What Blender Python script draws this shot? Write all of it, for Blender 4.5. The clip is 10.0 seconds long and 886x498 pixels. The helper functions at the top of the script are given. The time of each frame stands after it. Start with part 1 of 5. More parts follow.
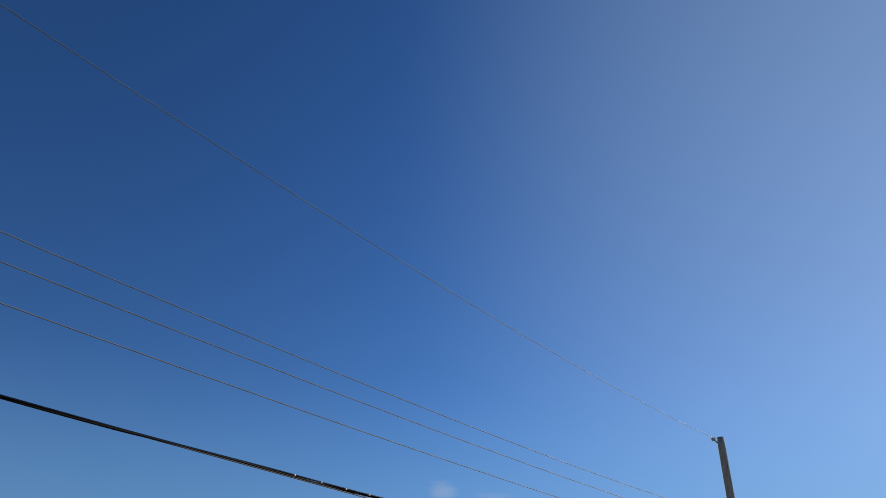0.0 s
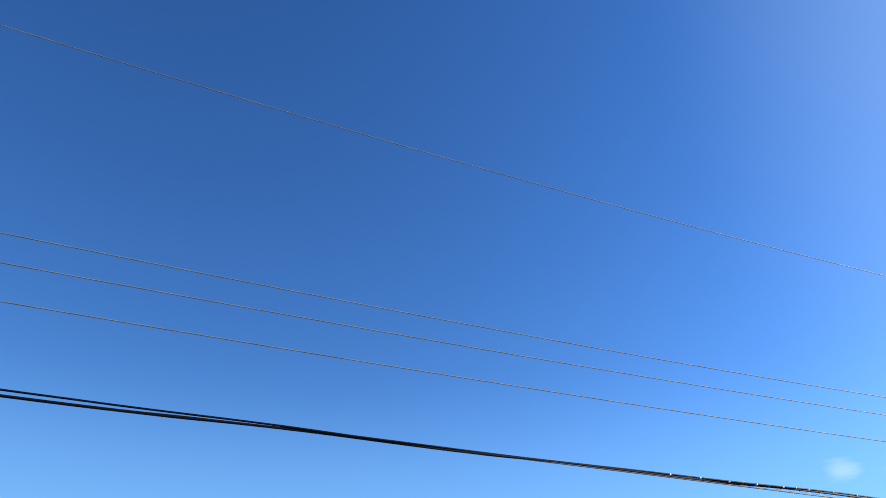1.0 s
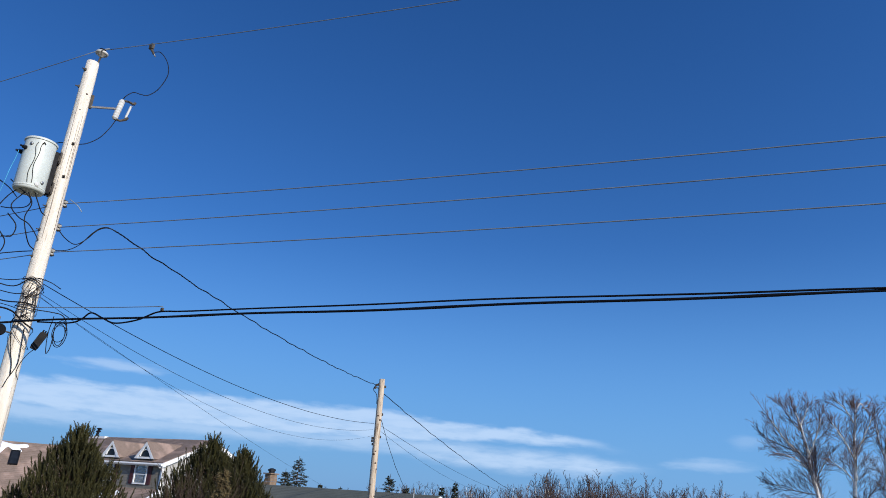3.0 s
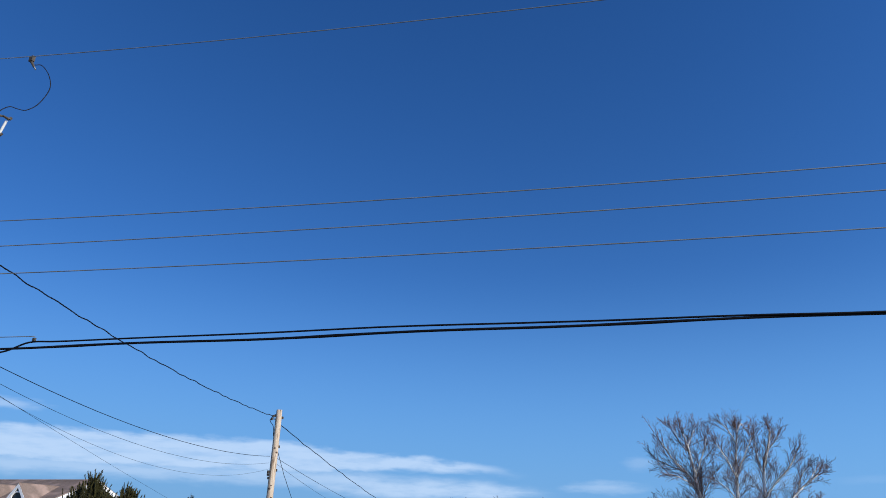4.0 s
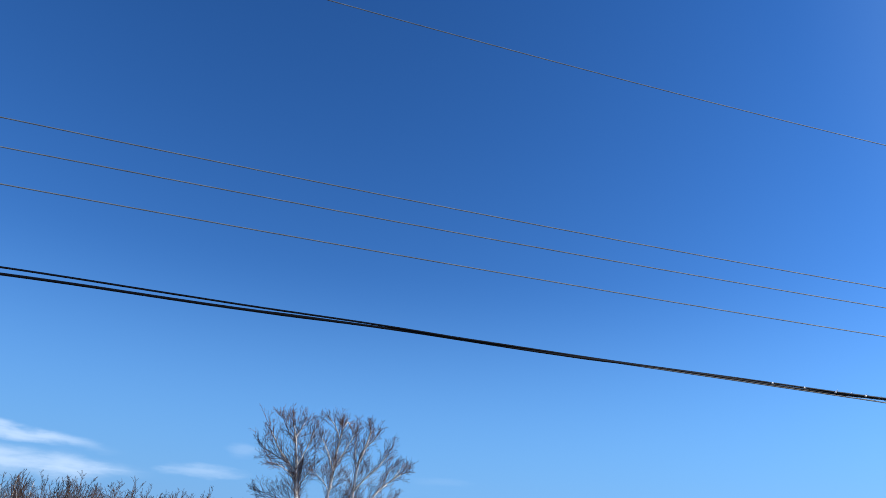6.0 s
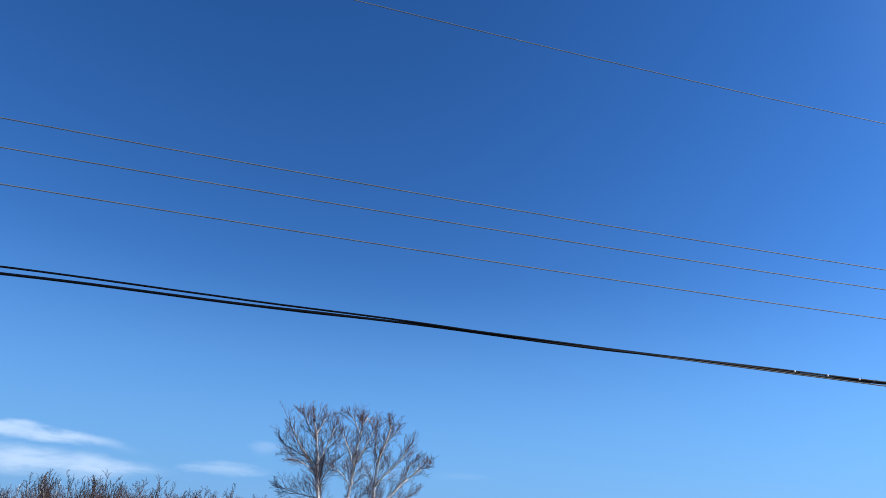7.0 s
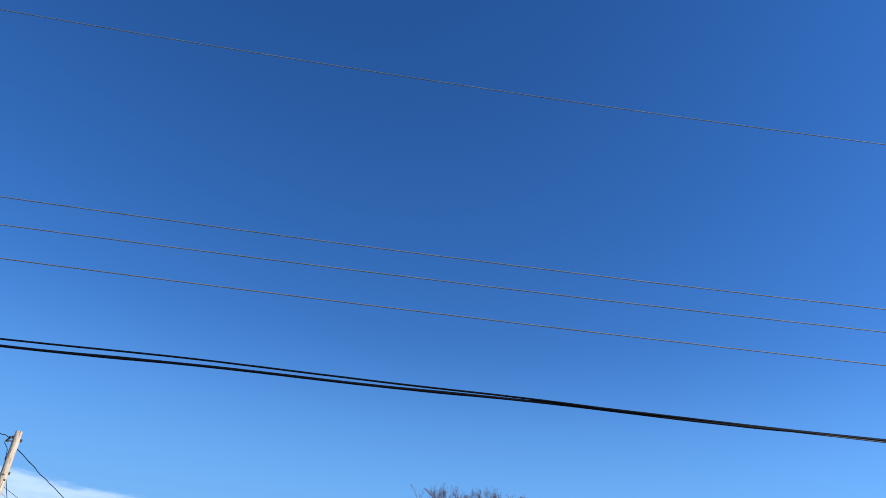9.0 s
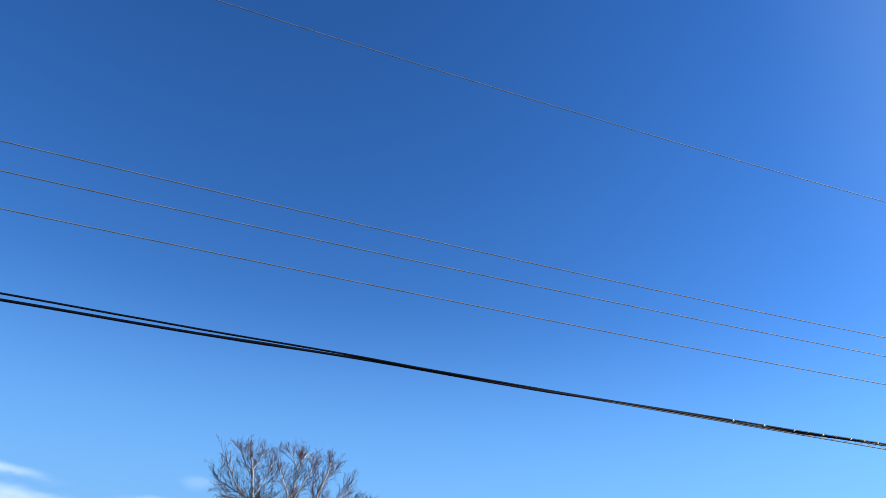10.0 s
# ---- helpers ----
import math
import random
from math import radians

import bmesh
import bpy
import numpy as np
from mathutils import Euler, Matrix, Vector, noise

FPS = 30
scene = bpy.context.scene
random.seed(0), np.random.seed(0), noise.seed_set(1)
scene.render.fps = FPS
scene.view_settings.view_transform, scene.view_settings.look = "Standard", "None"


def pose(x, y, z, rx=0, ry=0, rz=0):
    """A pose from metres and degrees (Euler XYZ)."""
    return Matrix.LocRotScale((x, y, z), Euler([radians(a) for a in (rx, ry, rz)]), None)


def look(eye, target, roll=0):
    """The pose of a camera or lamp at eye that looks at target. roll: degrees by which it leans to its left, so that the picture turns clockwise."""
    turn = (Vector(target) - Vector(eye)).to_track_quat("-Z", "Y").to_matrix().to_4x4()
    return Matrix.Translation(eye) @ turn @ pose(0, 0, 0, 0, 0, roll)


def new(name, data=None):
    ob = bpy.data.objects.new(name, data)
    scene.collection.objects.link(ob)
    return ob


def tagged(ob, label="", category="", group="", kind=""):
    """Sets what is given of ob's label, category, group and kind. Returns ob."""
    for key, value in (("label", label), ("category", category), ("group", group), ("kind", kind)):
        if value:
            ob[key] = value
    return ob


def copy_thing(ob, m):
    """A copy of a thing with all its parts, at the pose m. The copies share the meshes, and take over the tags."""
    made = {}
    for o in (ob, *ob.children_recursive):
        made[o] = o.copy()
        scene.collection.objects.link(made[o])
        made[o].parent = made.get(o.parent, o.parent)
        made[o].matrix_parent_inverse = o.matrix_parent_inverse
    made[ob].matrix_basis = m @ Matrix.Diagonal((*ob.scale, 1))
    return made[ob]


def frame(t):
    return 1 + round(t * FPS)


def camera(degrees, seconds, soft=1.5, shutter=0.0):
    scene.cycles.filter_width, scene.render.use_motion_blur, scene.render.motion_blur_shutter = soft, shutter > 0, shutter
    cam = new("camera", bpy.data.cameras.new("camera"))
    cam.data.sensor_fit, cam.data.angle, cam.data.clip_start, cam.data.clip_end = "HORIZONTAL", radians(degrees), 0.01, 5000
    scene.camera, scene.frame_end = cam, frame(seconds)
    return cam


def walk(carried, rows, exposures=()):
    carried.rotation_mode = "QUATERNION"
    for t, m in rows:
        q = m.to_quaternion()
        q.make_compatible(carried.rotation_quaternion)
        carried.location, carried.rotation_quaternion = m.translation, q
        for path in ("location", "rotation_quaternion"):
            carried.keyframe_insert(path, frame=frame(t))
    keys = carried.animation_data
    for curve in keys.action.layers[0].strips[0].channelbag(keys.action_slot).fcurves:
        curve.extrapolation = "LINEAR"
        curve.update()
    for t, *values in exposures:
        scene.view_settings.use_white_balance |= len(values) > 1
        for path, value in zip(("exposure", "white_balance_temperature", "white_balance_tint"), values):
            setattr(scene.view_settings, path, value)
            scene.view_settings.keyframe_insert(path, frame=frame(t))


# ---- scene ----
from collections import defaultdict

# ---------------- camera: held 1.6 m above the ground, turning, with a hand's sway ----------------
EYE = Vector((0.0, 0.0, 1.6))
cam = camera(63.87, 10.0, soft=0.9)


def aim(yaw, pitch, roll, sway):
    a, b = radians(yaw), radians(pitch)
    eye = EYE + Vector(sway)
    ahead = Vector((-math.sin(a) * math.cos(b), math.cos(a) * math.cos(b), math.sin(b)))
    return look(eye, eye + ahead * 10, roll)


STILL, LEFT, AHEAD, BACK = (0.0, 0.0, 0.0), (-0.06, 0.01, 0.0), (0.04, 0.11, 0.035), (-0.05, -0.03, 0.005)
TURNS = [
    (0.0, -40.38, 30.46, 1.64, STILL), (0.2, -34.86, 30.15, 1.09, STILL), (0.5, -28.48, 28.71, 3.25, STILL), (0.6, -26.46, 29.41, 4.77, STILL),
    (0.8, -20.96, 30.16, 5.34, STILL), (1.0, -11.97, 30.41, 0.15, STILL), (1.2, -1.26, 27.02, -5.26, STILL), (1.5, 7.86, 24.47, -2.00, STILL),
    (1.8, 17.88, 21.06, 0.38, (-0.03, 0.0, 0.0)), (2.0, 22.84, 19.50, 2.02, LEFT), (2.2, 27.69, 18.66, 2.00, LEFT), (2.5, 33.59, 18.03, 3.60, STILL),
    (2.7, 34.20, 18.70, 4.14, STILL), (3.8, 28.52, 21.57, 1.63, AHEAD), (4.0, 25.65, 22.12, 1.53, AHEAD), (4.5, 10.81, 23.66, 2.97, AHEAD),
    (5.0, 0.13, 24.46, 4.58, BACK), (5.5, -4.04, 23.49, 3.86, BACK), (5.7, -3.96, 22.66, 4.22, BACK), (6.8, -2.99, 22.14, 2.10, BACK),
    (7.0, -2.43, 21.96, 3.17, (-0.05, -0.01, -0.005)), (7.5, -2.88, 22.88, 4.42, (-0.05, -0.01, -0.005)), (8.0, -0.67, 22.06, 6.50, BACK), (8.5, 3.15, 24.82, 4.42, BACK),
    (8.8, 6.48, 25.38, 4.91, (-0.08, -0.03, 0.0)), (9.0, 8.82, 27.44, 5.38, (-0.09, -0.02, -0.01)), (9.5, 7.58, 25.44, 5.81, (-0.08, -0.01, -0.01)), (10.0, -6.54, 25.24, 4.28, (-0.06, 0.01, -0.015)),
]
walk(cam, [(t, aim(y, p, r, e)) for t, y, p, r, e in TURNS],
     exposures=[(0.0, -0.66, 7300, 12), (0.5, -0.02, 7100, 12), (0.8, 0.28, 7200, 11), (1.0, 0.42, 7100, 11), (1.5, 0.42, 6500, 10), (2.0, 0.16, 6500, 10),
                (2.5, -0.06, 6500, 10), (4.0, -0.06, 6500, 10), (4.5, 0.05, 6500, 10), (5.0, 0.13, 6500, 10), (5.5, 0.12, 6500, 10), (7.0, 0.08, 6500, 10),
                (8.0, 0.1, 6500, 10), (8.5, 0.16, 6500, 10), (9.0, 0.18, 6500, 10), (9.5, 0.22, 6500, 10), (10.0, 0.27, 6500, 10)])

# ---------------- sky and sun ----------------
SUN_AZ, SUN_EL = -101.0, 22.0
world = bpy.data.worlds.new("sky")
scene.world = world
world.use_nodes = True
wn, wl = world.node_tree.nodes, world.node_tree.links
wn.clear()


def wmath(op, a, b=None, c=None):
    n = wn.new("ShaderNodeMath")
    n.operation = op
    for i, v in enumerate((a, b, c)):
        if v is None:
            continue
        if isinstance(v, (int, float)):
            n.inputs[i].default_value = v
        else:
            wl.new(v, n.inputs[i])
    return n.outputs[0]


def wsmooth(v, lo, hi):
    n = wn.new("ShaderNodeMapRange")
    n.interpolation_type = "SMOOTHSTEP"
    wl.new(v, n.inputs[0])
    for i, q in enumerate((lo, hi, 0.0, 1.0)):
        if isinstance(q, (int, float)):
            n.inputs[i + 1].default_value = q
        else:
            wl.new(q, n.inputs[i + 1])
    return n.outputs[0]


sky = wn.new("ShaderNodeTexSky")
sky.sky_type = "NISHITA"
sky.sun_disc = False
sky.sun_elevation = radians(SUN_EL)
sky.sun_rotation = radians(-SUN_AZ)
sky.air_density, sky.dust_density, sky.ozone_density = 1.0, 0.3, 3.0
deep = wn.new("ShaderNodeHueSaturation")
deep.inputs["Saturation"].default_value = 1.08
tint = wn.new("ShaderNodeMix")
tint.data_type, tint.blend_type = "RGBA", "MULTIPLY"
tint.inputs[0].default_value = 1.0
tint.inputs[7].default_value = (0.78, 1.0, 1.38, 1)     # a clear, cold winter sky
steep = wn.new("ShaderNodeGamma")
steep.inputs[1].default_value = 1.15
wl.new(sky.outputs[0], steep.inputs[0])
wl.new(steep.outputs[0], tint.inputs[6])
wl.new(tint.outputs[2], deep.inputs["Color"])
# a low bank of thin cloud and a few wisps, by bearing and height in degrees
where = wn.new("ShaderNodeTexCoord")
sep = wn.new("ShaderNodeSeparateXYZ")
wl.new(where.outputs["Generated"], sep.inputs[0])
sx, sy, sz = sep.outputs
bearing = wmath("MULTIPLY", wmath("ARCTAN2", wmath("MULTIPLY", sx, -1.0), sy), 57.2958)
height = wmath("MULTIPLY", wmath("ARCSINE", sz), 57.2958)


def wnoise(su, sv, detail, off=0.0):
    c = wn.new("ShaderNodeCombineXYZ")
    wl.new(wmath("MULTIPLY", bearing, su), c.inputs[0])
    wl.new(wmath("MULTIPLY", height, sv), c.inputs[1])
    c.inputs[2].default_value = off
    n = wn.new("ShaderNodeTexNoise")
    n.inputs["Scale"].default_value = 1.0
    n.inputs["Detail"].default_value = detail
    n.inputs["Roughness"].default_value = 0.55
    wl.new(c.outputs[0], n.inputs["Vector"])
    return n.outputs[0]


rough = wnoise(0.22, 0.55, 6.0)
fine = wnoise(0.35, 1.6, 5.0, 7.0)
warp = wmath("MULTIPLY", wmath("SUBTRACT", rough, 0.5), 1.2)
edge = wmath("MULTIPLY", wmath("SUBTRACT", fine, 0.5), 0.7)


def band(middle, half, soft=0.45):
    """A level streak of cloud about a height, ragged along its edges."""
    off = wmath("ABSOLUTE", wmath("SUBTRACT", wmath("SUBTRACT", height, middle), warp))
    return wsmooth(wmath("ADD", wmath("SUBTRACT", half, off), edge), -soft * 0.4, soft)


grow, wide = wsmooth(bearing, 18.5, 26.0), wsmooth(bearing, 26.5, 38.0)
upper_band = band(wmath("ADD", wmath("ADD", wmath("MULTIPLY", grow, 0.55), 4.65), wmath("MULTIPLY", wide, 0.15)),
                  wmath("ADD", wmath("ADD", wmath("MULTIPLY", grow, 0.42), 0.16), wmath("MULTIPLY", wide, 0.55)))
upper_band = wmath("MULTIPLY", upper_band, wsmooth(bearing, 18.0, 24.5))
lower_band = band(wmath("ADD", 3.3, wmath("MULTIPLY", wide, 0.75)), wmath("ADD", wmath("MULTIPLY", wsmooth(bearing, 16.0, 23.0), 0.70), 0.16), 0.8)
lower_band = wmath("MULTIPLY", wmath("MULTIPLY", lower_band, wsmooth(bearing, 15.5, 20.0)), wmath("SUBTRACT", 1.0, wmath("MULTIPLY", wide, 0.3)))
bank = wmath("MULTIPLY", wmath("MAXIMUM", upper_band, lower_band), wmath("ADD", wmath("MULTIPLY", wsmooth(fine, 0.2, 0.6), 0.4), 0.6))


def wisp(u, v, du, dv, amount):
    a = wmath("DIVIDE", wmath("SUBTRACT", bearing, u), du)
    b = wmath("DIVIDE", wmath("SUBTRACT", height, v), dv)
    d = wmath("SQRT", wmath("ADD", wmath("MULTIPLY", a, a), wmath("MULTIPLY", b, b)))
    d = wmath("ADD", d, wmath("MULTIPLY", wmath("SUBTRACT", fine, 0.5), 1.6))
    return wmath("MULTIPLY", wsmooth(d, 1.1, 0.1), amount)


cloud = wmath("MULTIPLY", bank, 0.7)
for args in ((57.5, 7.8, 4.2, 0.5, 0.42), (13.0, 3.8, 3.4, 0.55, 0.36), (10.3, 5.5, 1.6, 0.6, 0.19),
             (-40.9, 11.7, 1.3, 0.9, 0.30), (-45.0, 11.2, 2.0, 0.5, 0.14), (2.0, 4.2, 3.0, 0.8, 0.16),
             (-5.0, 4.3, 3.0, 0.35, 0.07)):
    cloud = wmath("MAXIMUM", cloud, wisp(*args))
# brighter towards the sun, deeper away from it
sa, se = radians(SUN_AZ), radians(SUN_EL)
facing = wmath("ADD", wmath("ADD", wmath("MULTIPLY", sx, -math.sin(sa) * math.cos(se)), wmath("MULTIPLY", sy, math.cos(sa) * math.cos(se))), wmath("MULTIPLY", sz, math.sin(se)))
toward = wn.new("ShaderNodeVectorMath")
toward.operation = "SCALE"
wl.new(deep.outputs[0], toward.inputs[0])
wl.new(wmath("ADD", wmath("MULTIPLY", facing, 0.39), 1.08), toward.inputs["Scale"])
glow = wn.new("ShaderNodeMix")
glow.data_type = "RGBA"
wl.new(wmath("MULTIPLY", wsmooth(facing, 0.5, 1.0), 0.42), glow.inputs[0])
wl.new(toward.outputs[0], glow.inputs[6])
glow.inputs[7].default_value = (5.0, 7.7, 10.8, 1)
# the low sky pales to a clear light blue
pale = wn.new("ShaderNodeMix")
pale.data_type = "RGBA"
wl.new(wmath("MULTIPLY", wsmooth(height, 21.0, 0.0), 0.80), pale.inputs[0])
wl.new(glow.outputs[2], pale.inputs[6])
low_sky = wn.new("ShaderNodeVectorMath")
low_sky.operation = "SCALE"
low_sky.inputs[0].default_value = (1.80, 4.75, 9.9)
wl.new(wmath("ADD", wmath("MULTIPLY", facing, 0.2), 1.04), low_sky.inputs["Scale"])
wl.new(low_sky.outputs[0], pale.inputs[7])
mix = wn.new("ShaderNodeMix")
mix.data_type = "RGBA"
wl.new(cloud, mix.inputs[0])
wl.new(pale.outputs[2], mix.inputs[6])
mix.inputs[7].default_value = (7.6, 9.6, 12.5, 1)
bg = wn.new("ShaderNodeBackground")
bg.inputs["Strength"].default_value = 0.085
wl.new(mix.outputs[2], bg.inputs["Color"])
wl.new(bg.outputs[0], wn.new("ShaderNodeOutputWorld").inputs["Surface"])

sun = new("sun", bpy.data.lights.new("sun", "SUN"))
sun.data.energy, sun.data.angle, sun.data.color = 5.0, radians(0.53), (1.0, 0.93, 0.83)
a, b = radians(SUN_AZ), radians(SUN_EL)
sun.matrix_world = look((0, 0, 50), (50 * math.sin(a) * math.cos(b), -50 * math.cos(a) * math.cos(b), 50 - 50 * math.sin(b)))


# ---------------- materials ----------------
def surface(name, base, rough=0.7, second=None, scale=4.0, fine=60.0, spread=0.35, bump=0.2, metal=0.0,
            stretch=(1, 1, 1), third=None, third_scale=0.6, third_at=(0.55, 0.7), island=0.0, coords="Object", specular=0.5):
    """A colour that varies at two scales, with fine relief and, where given, stains of a third colour."""
    m = bpy.data.materials.new(name)
    m.use_nodes = True
    n, l = m.node_tree.nodes, m.node_tree.links
    p = n["Principled BSDF"]
    tc = n.new("ShaderNodeTexCoord")
    mp = n.new("ShaderNodeMapping")
    mp.inputs["Scale"].default_value = stretch
    l.new(tc.outputs[coords], mp.inputs[0])

    def noise_at(s, detail=4.0):
        t = n.new("ShaderNodeTexNoise")
        t.inputs["Scale"].default_value = s
        t.inputs["Detail"].default_value = detail
        l.new(mp.outputs[0], t.inputs["Vector"])
        return t.outputs[0]

    def ramp(v, lo, hi):
        r = n.new("ShaderNodeMapRange")
        l.new(v, r.inputs[0])
        r.inputs[1].default_value, r.inputs[2].default_value = lo, hi
        return r.outputs[0]

    def blend(f, x, y):
        k = n.new("ShaderNodeMix")
        k.data_type = "RGBA"
        l.new(f, k.inputs[0])
        for i, c in ((6, x), (7, y)):
            if isinstance(c, tuple):
                k.inputs[i].default_value = (*c, 1)
            else:
                l.new(c, k.inputs[i])
        return k.outputs[2]

    second = second or tuple(c * (1 - spread) for c in base)
    big, small = noise_at(scale), noise_at(fine, 2.0)
    col = blend(ramp(big, 0.35, 0.65), base, second)
    dark = tuple(c * (1 - spread) for c in second)
    f = n.new("ShaderNodeMath")
    f.operation = "MULTIPLY"
    l.new(ramp(small, 0.45, 0.75), f.inputs[0])
    f.inputs[1].default_value = 0.6
    col = blend(f.outputs[0], col, dark)
    if third:
        col = blend(ramp(noise_at(third_scale), *third_at), col, third)
    if island:
        g = n.new("ShaderNodeNewGeometry")
        h = n.new("ShaderNodeHueSaturation")
        r = n.new("ShaderNodeMapRange")
        l.new(g.outputs["Random Per Island"], r.inputs[0])
        r.inputs[3].default_value, r.inputs[4].default_value = 1 - island, 1 + island
        l.new(r.outputs[0], h.inputs["Value"])
        l.new(col, h.inputs["Color"])
        col = h.outputs[0]
    l.new(col, p.inputs["Base Color"])
    rr = n.new("ShaderNodeMapRange")
    l.new(big, rr.inputs[0])
    rr.inputs[3].default_value, rr.inputs[4].default_value = max(rough - 0.12, 0.02), min(rough + 0.12, 1)
    l.new(rr.outputs[0], p.inputs["Roughness"])
    p.inputs["Metallic"].default_value = metal
    p.inputs["Specular IOR Level"].default_value = specular
    if bump:
        bp = n.new("ShaderNodeBump")
        bp.inputs["Strength"].default_value = bump
        bp.inputs["Distance"].default_value = 0.02
        l.new(small, bp.inputs["Height"])
        l.new(bp.outputs[0], p.inputs["Normal"])
    return m


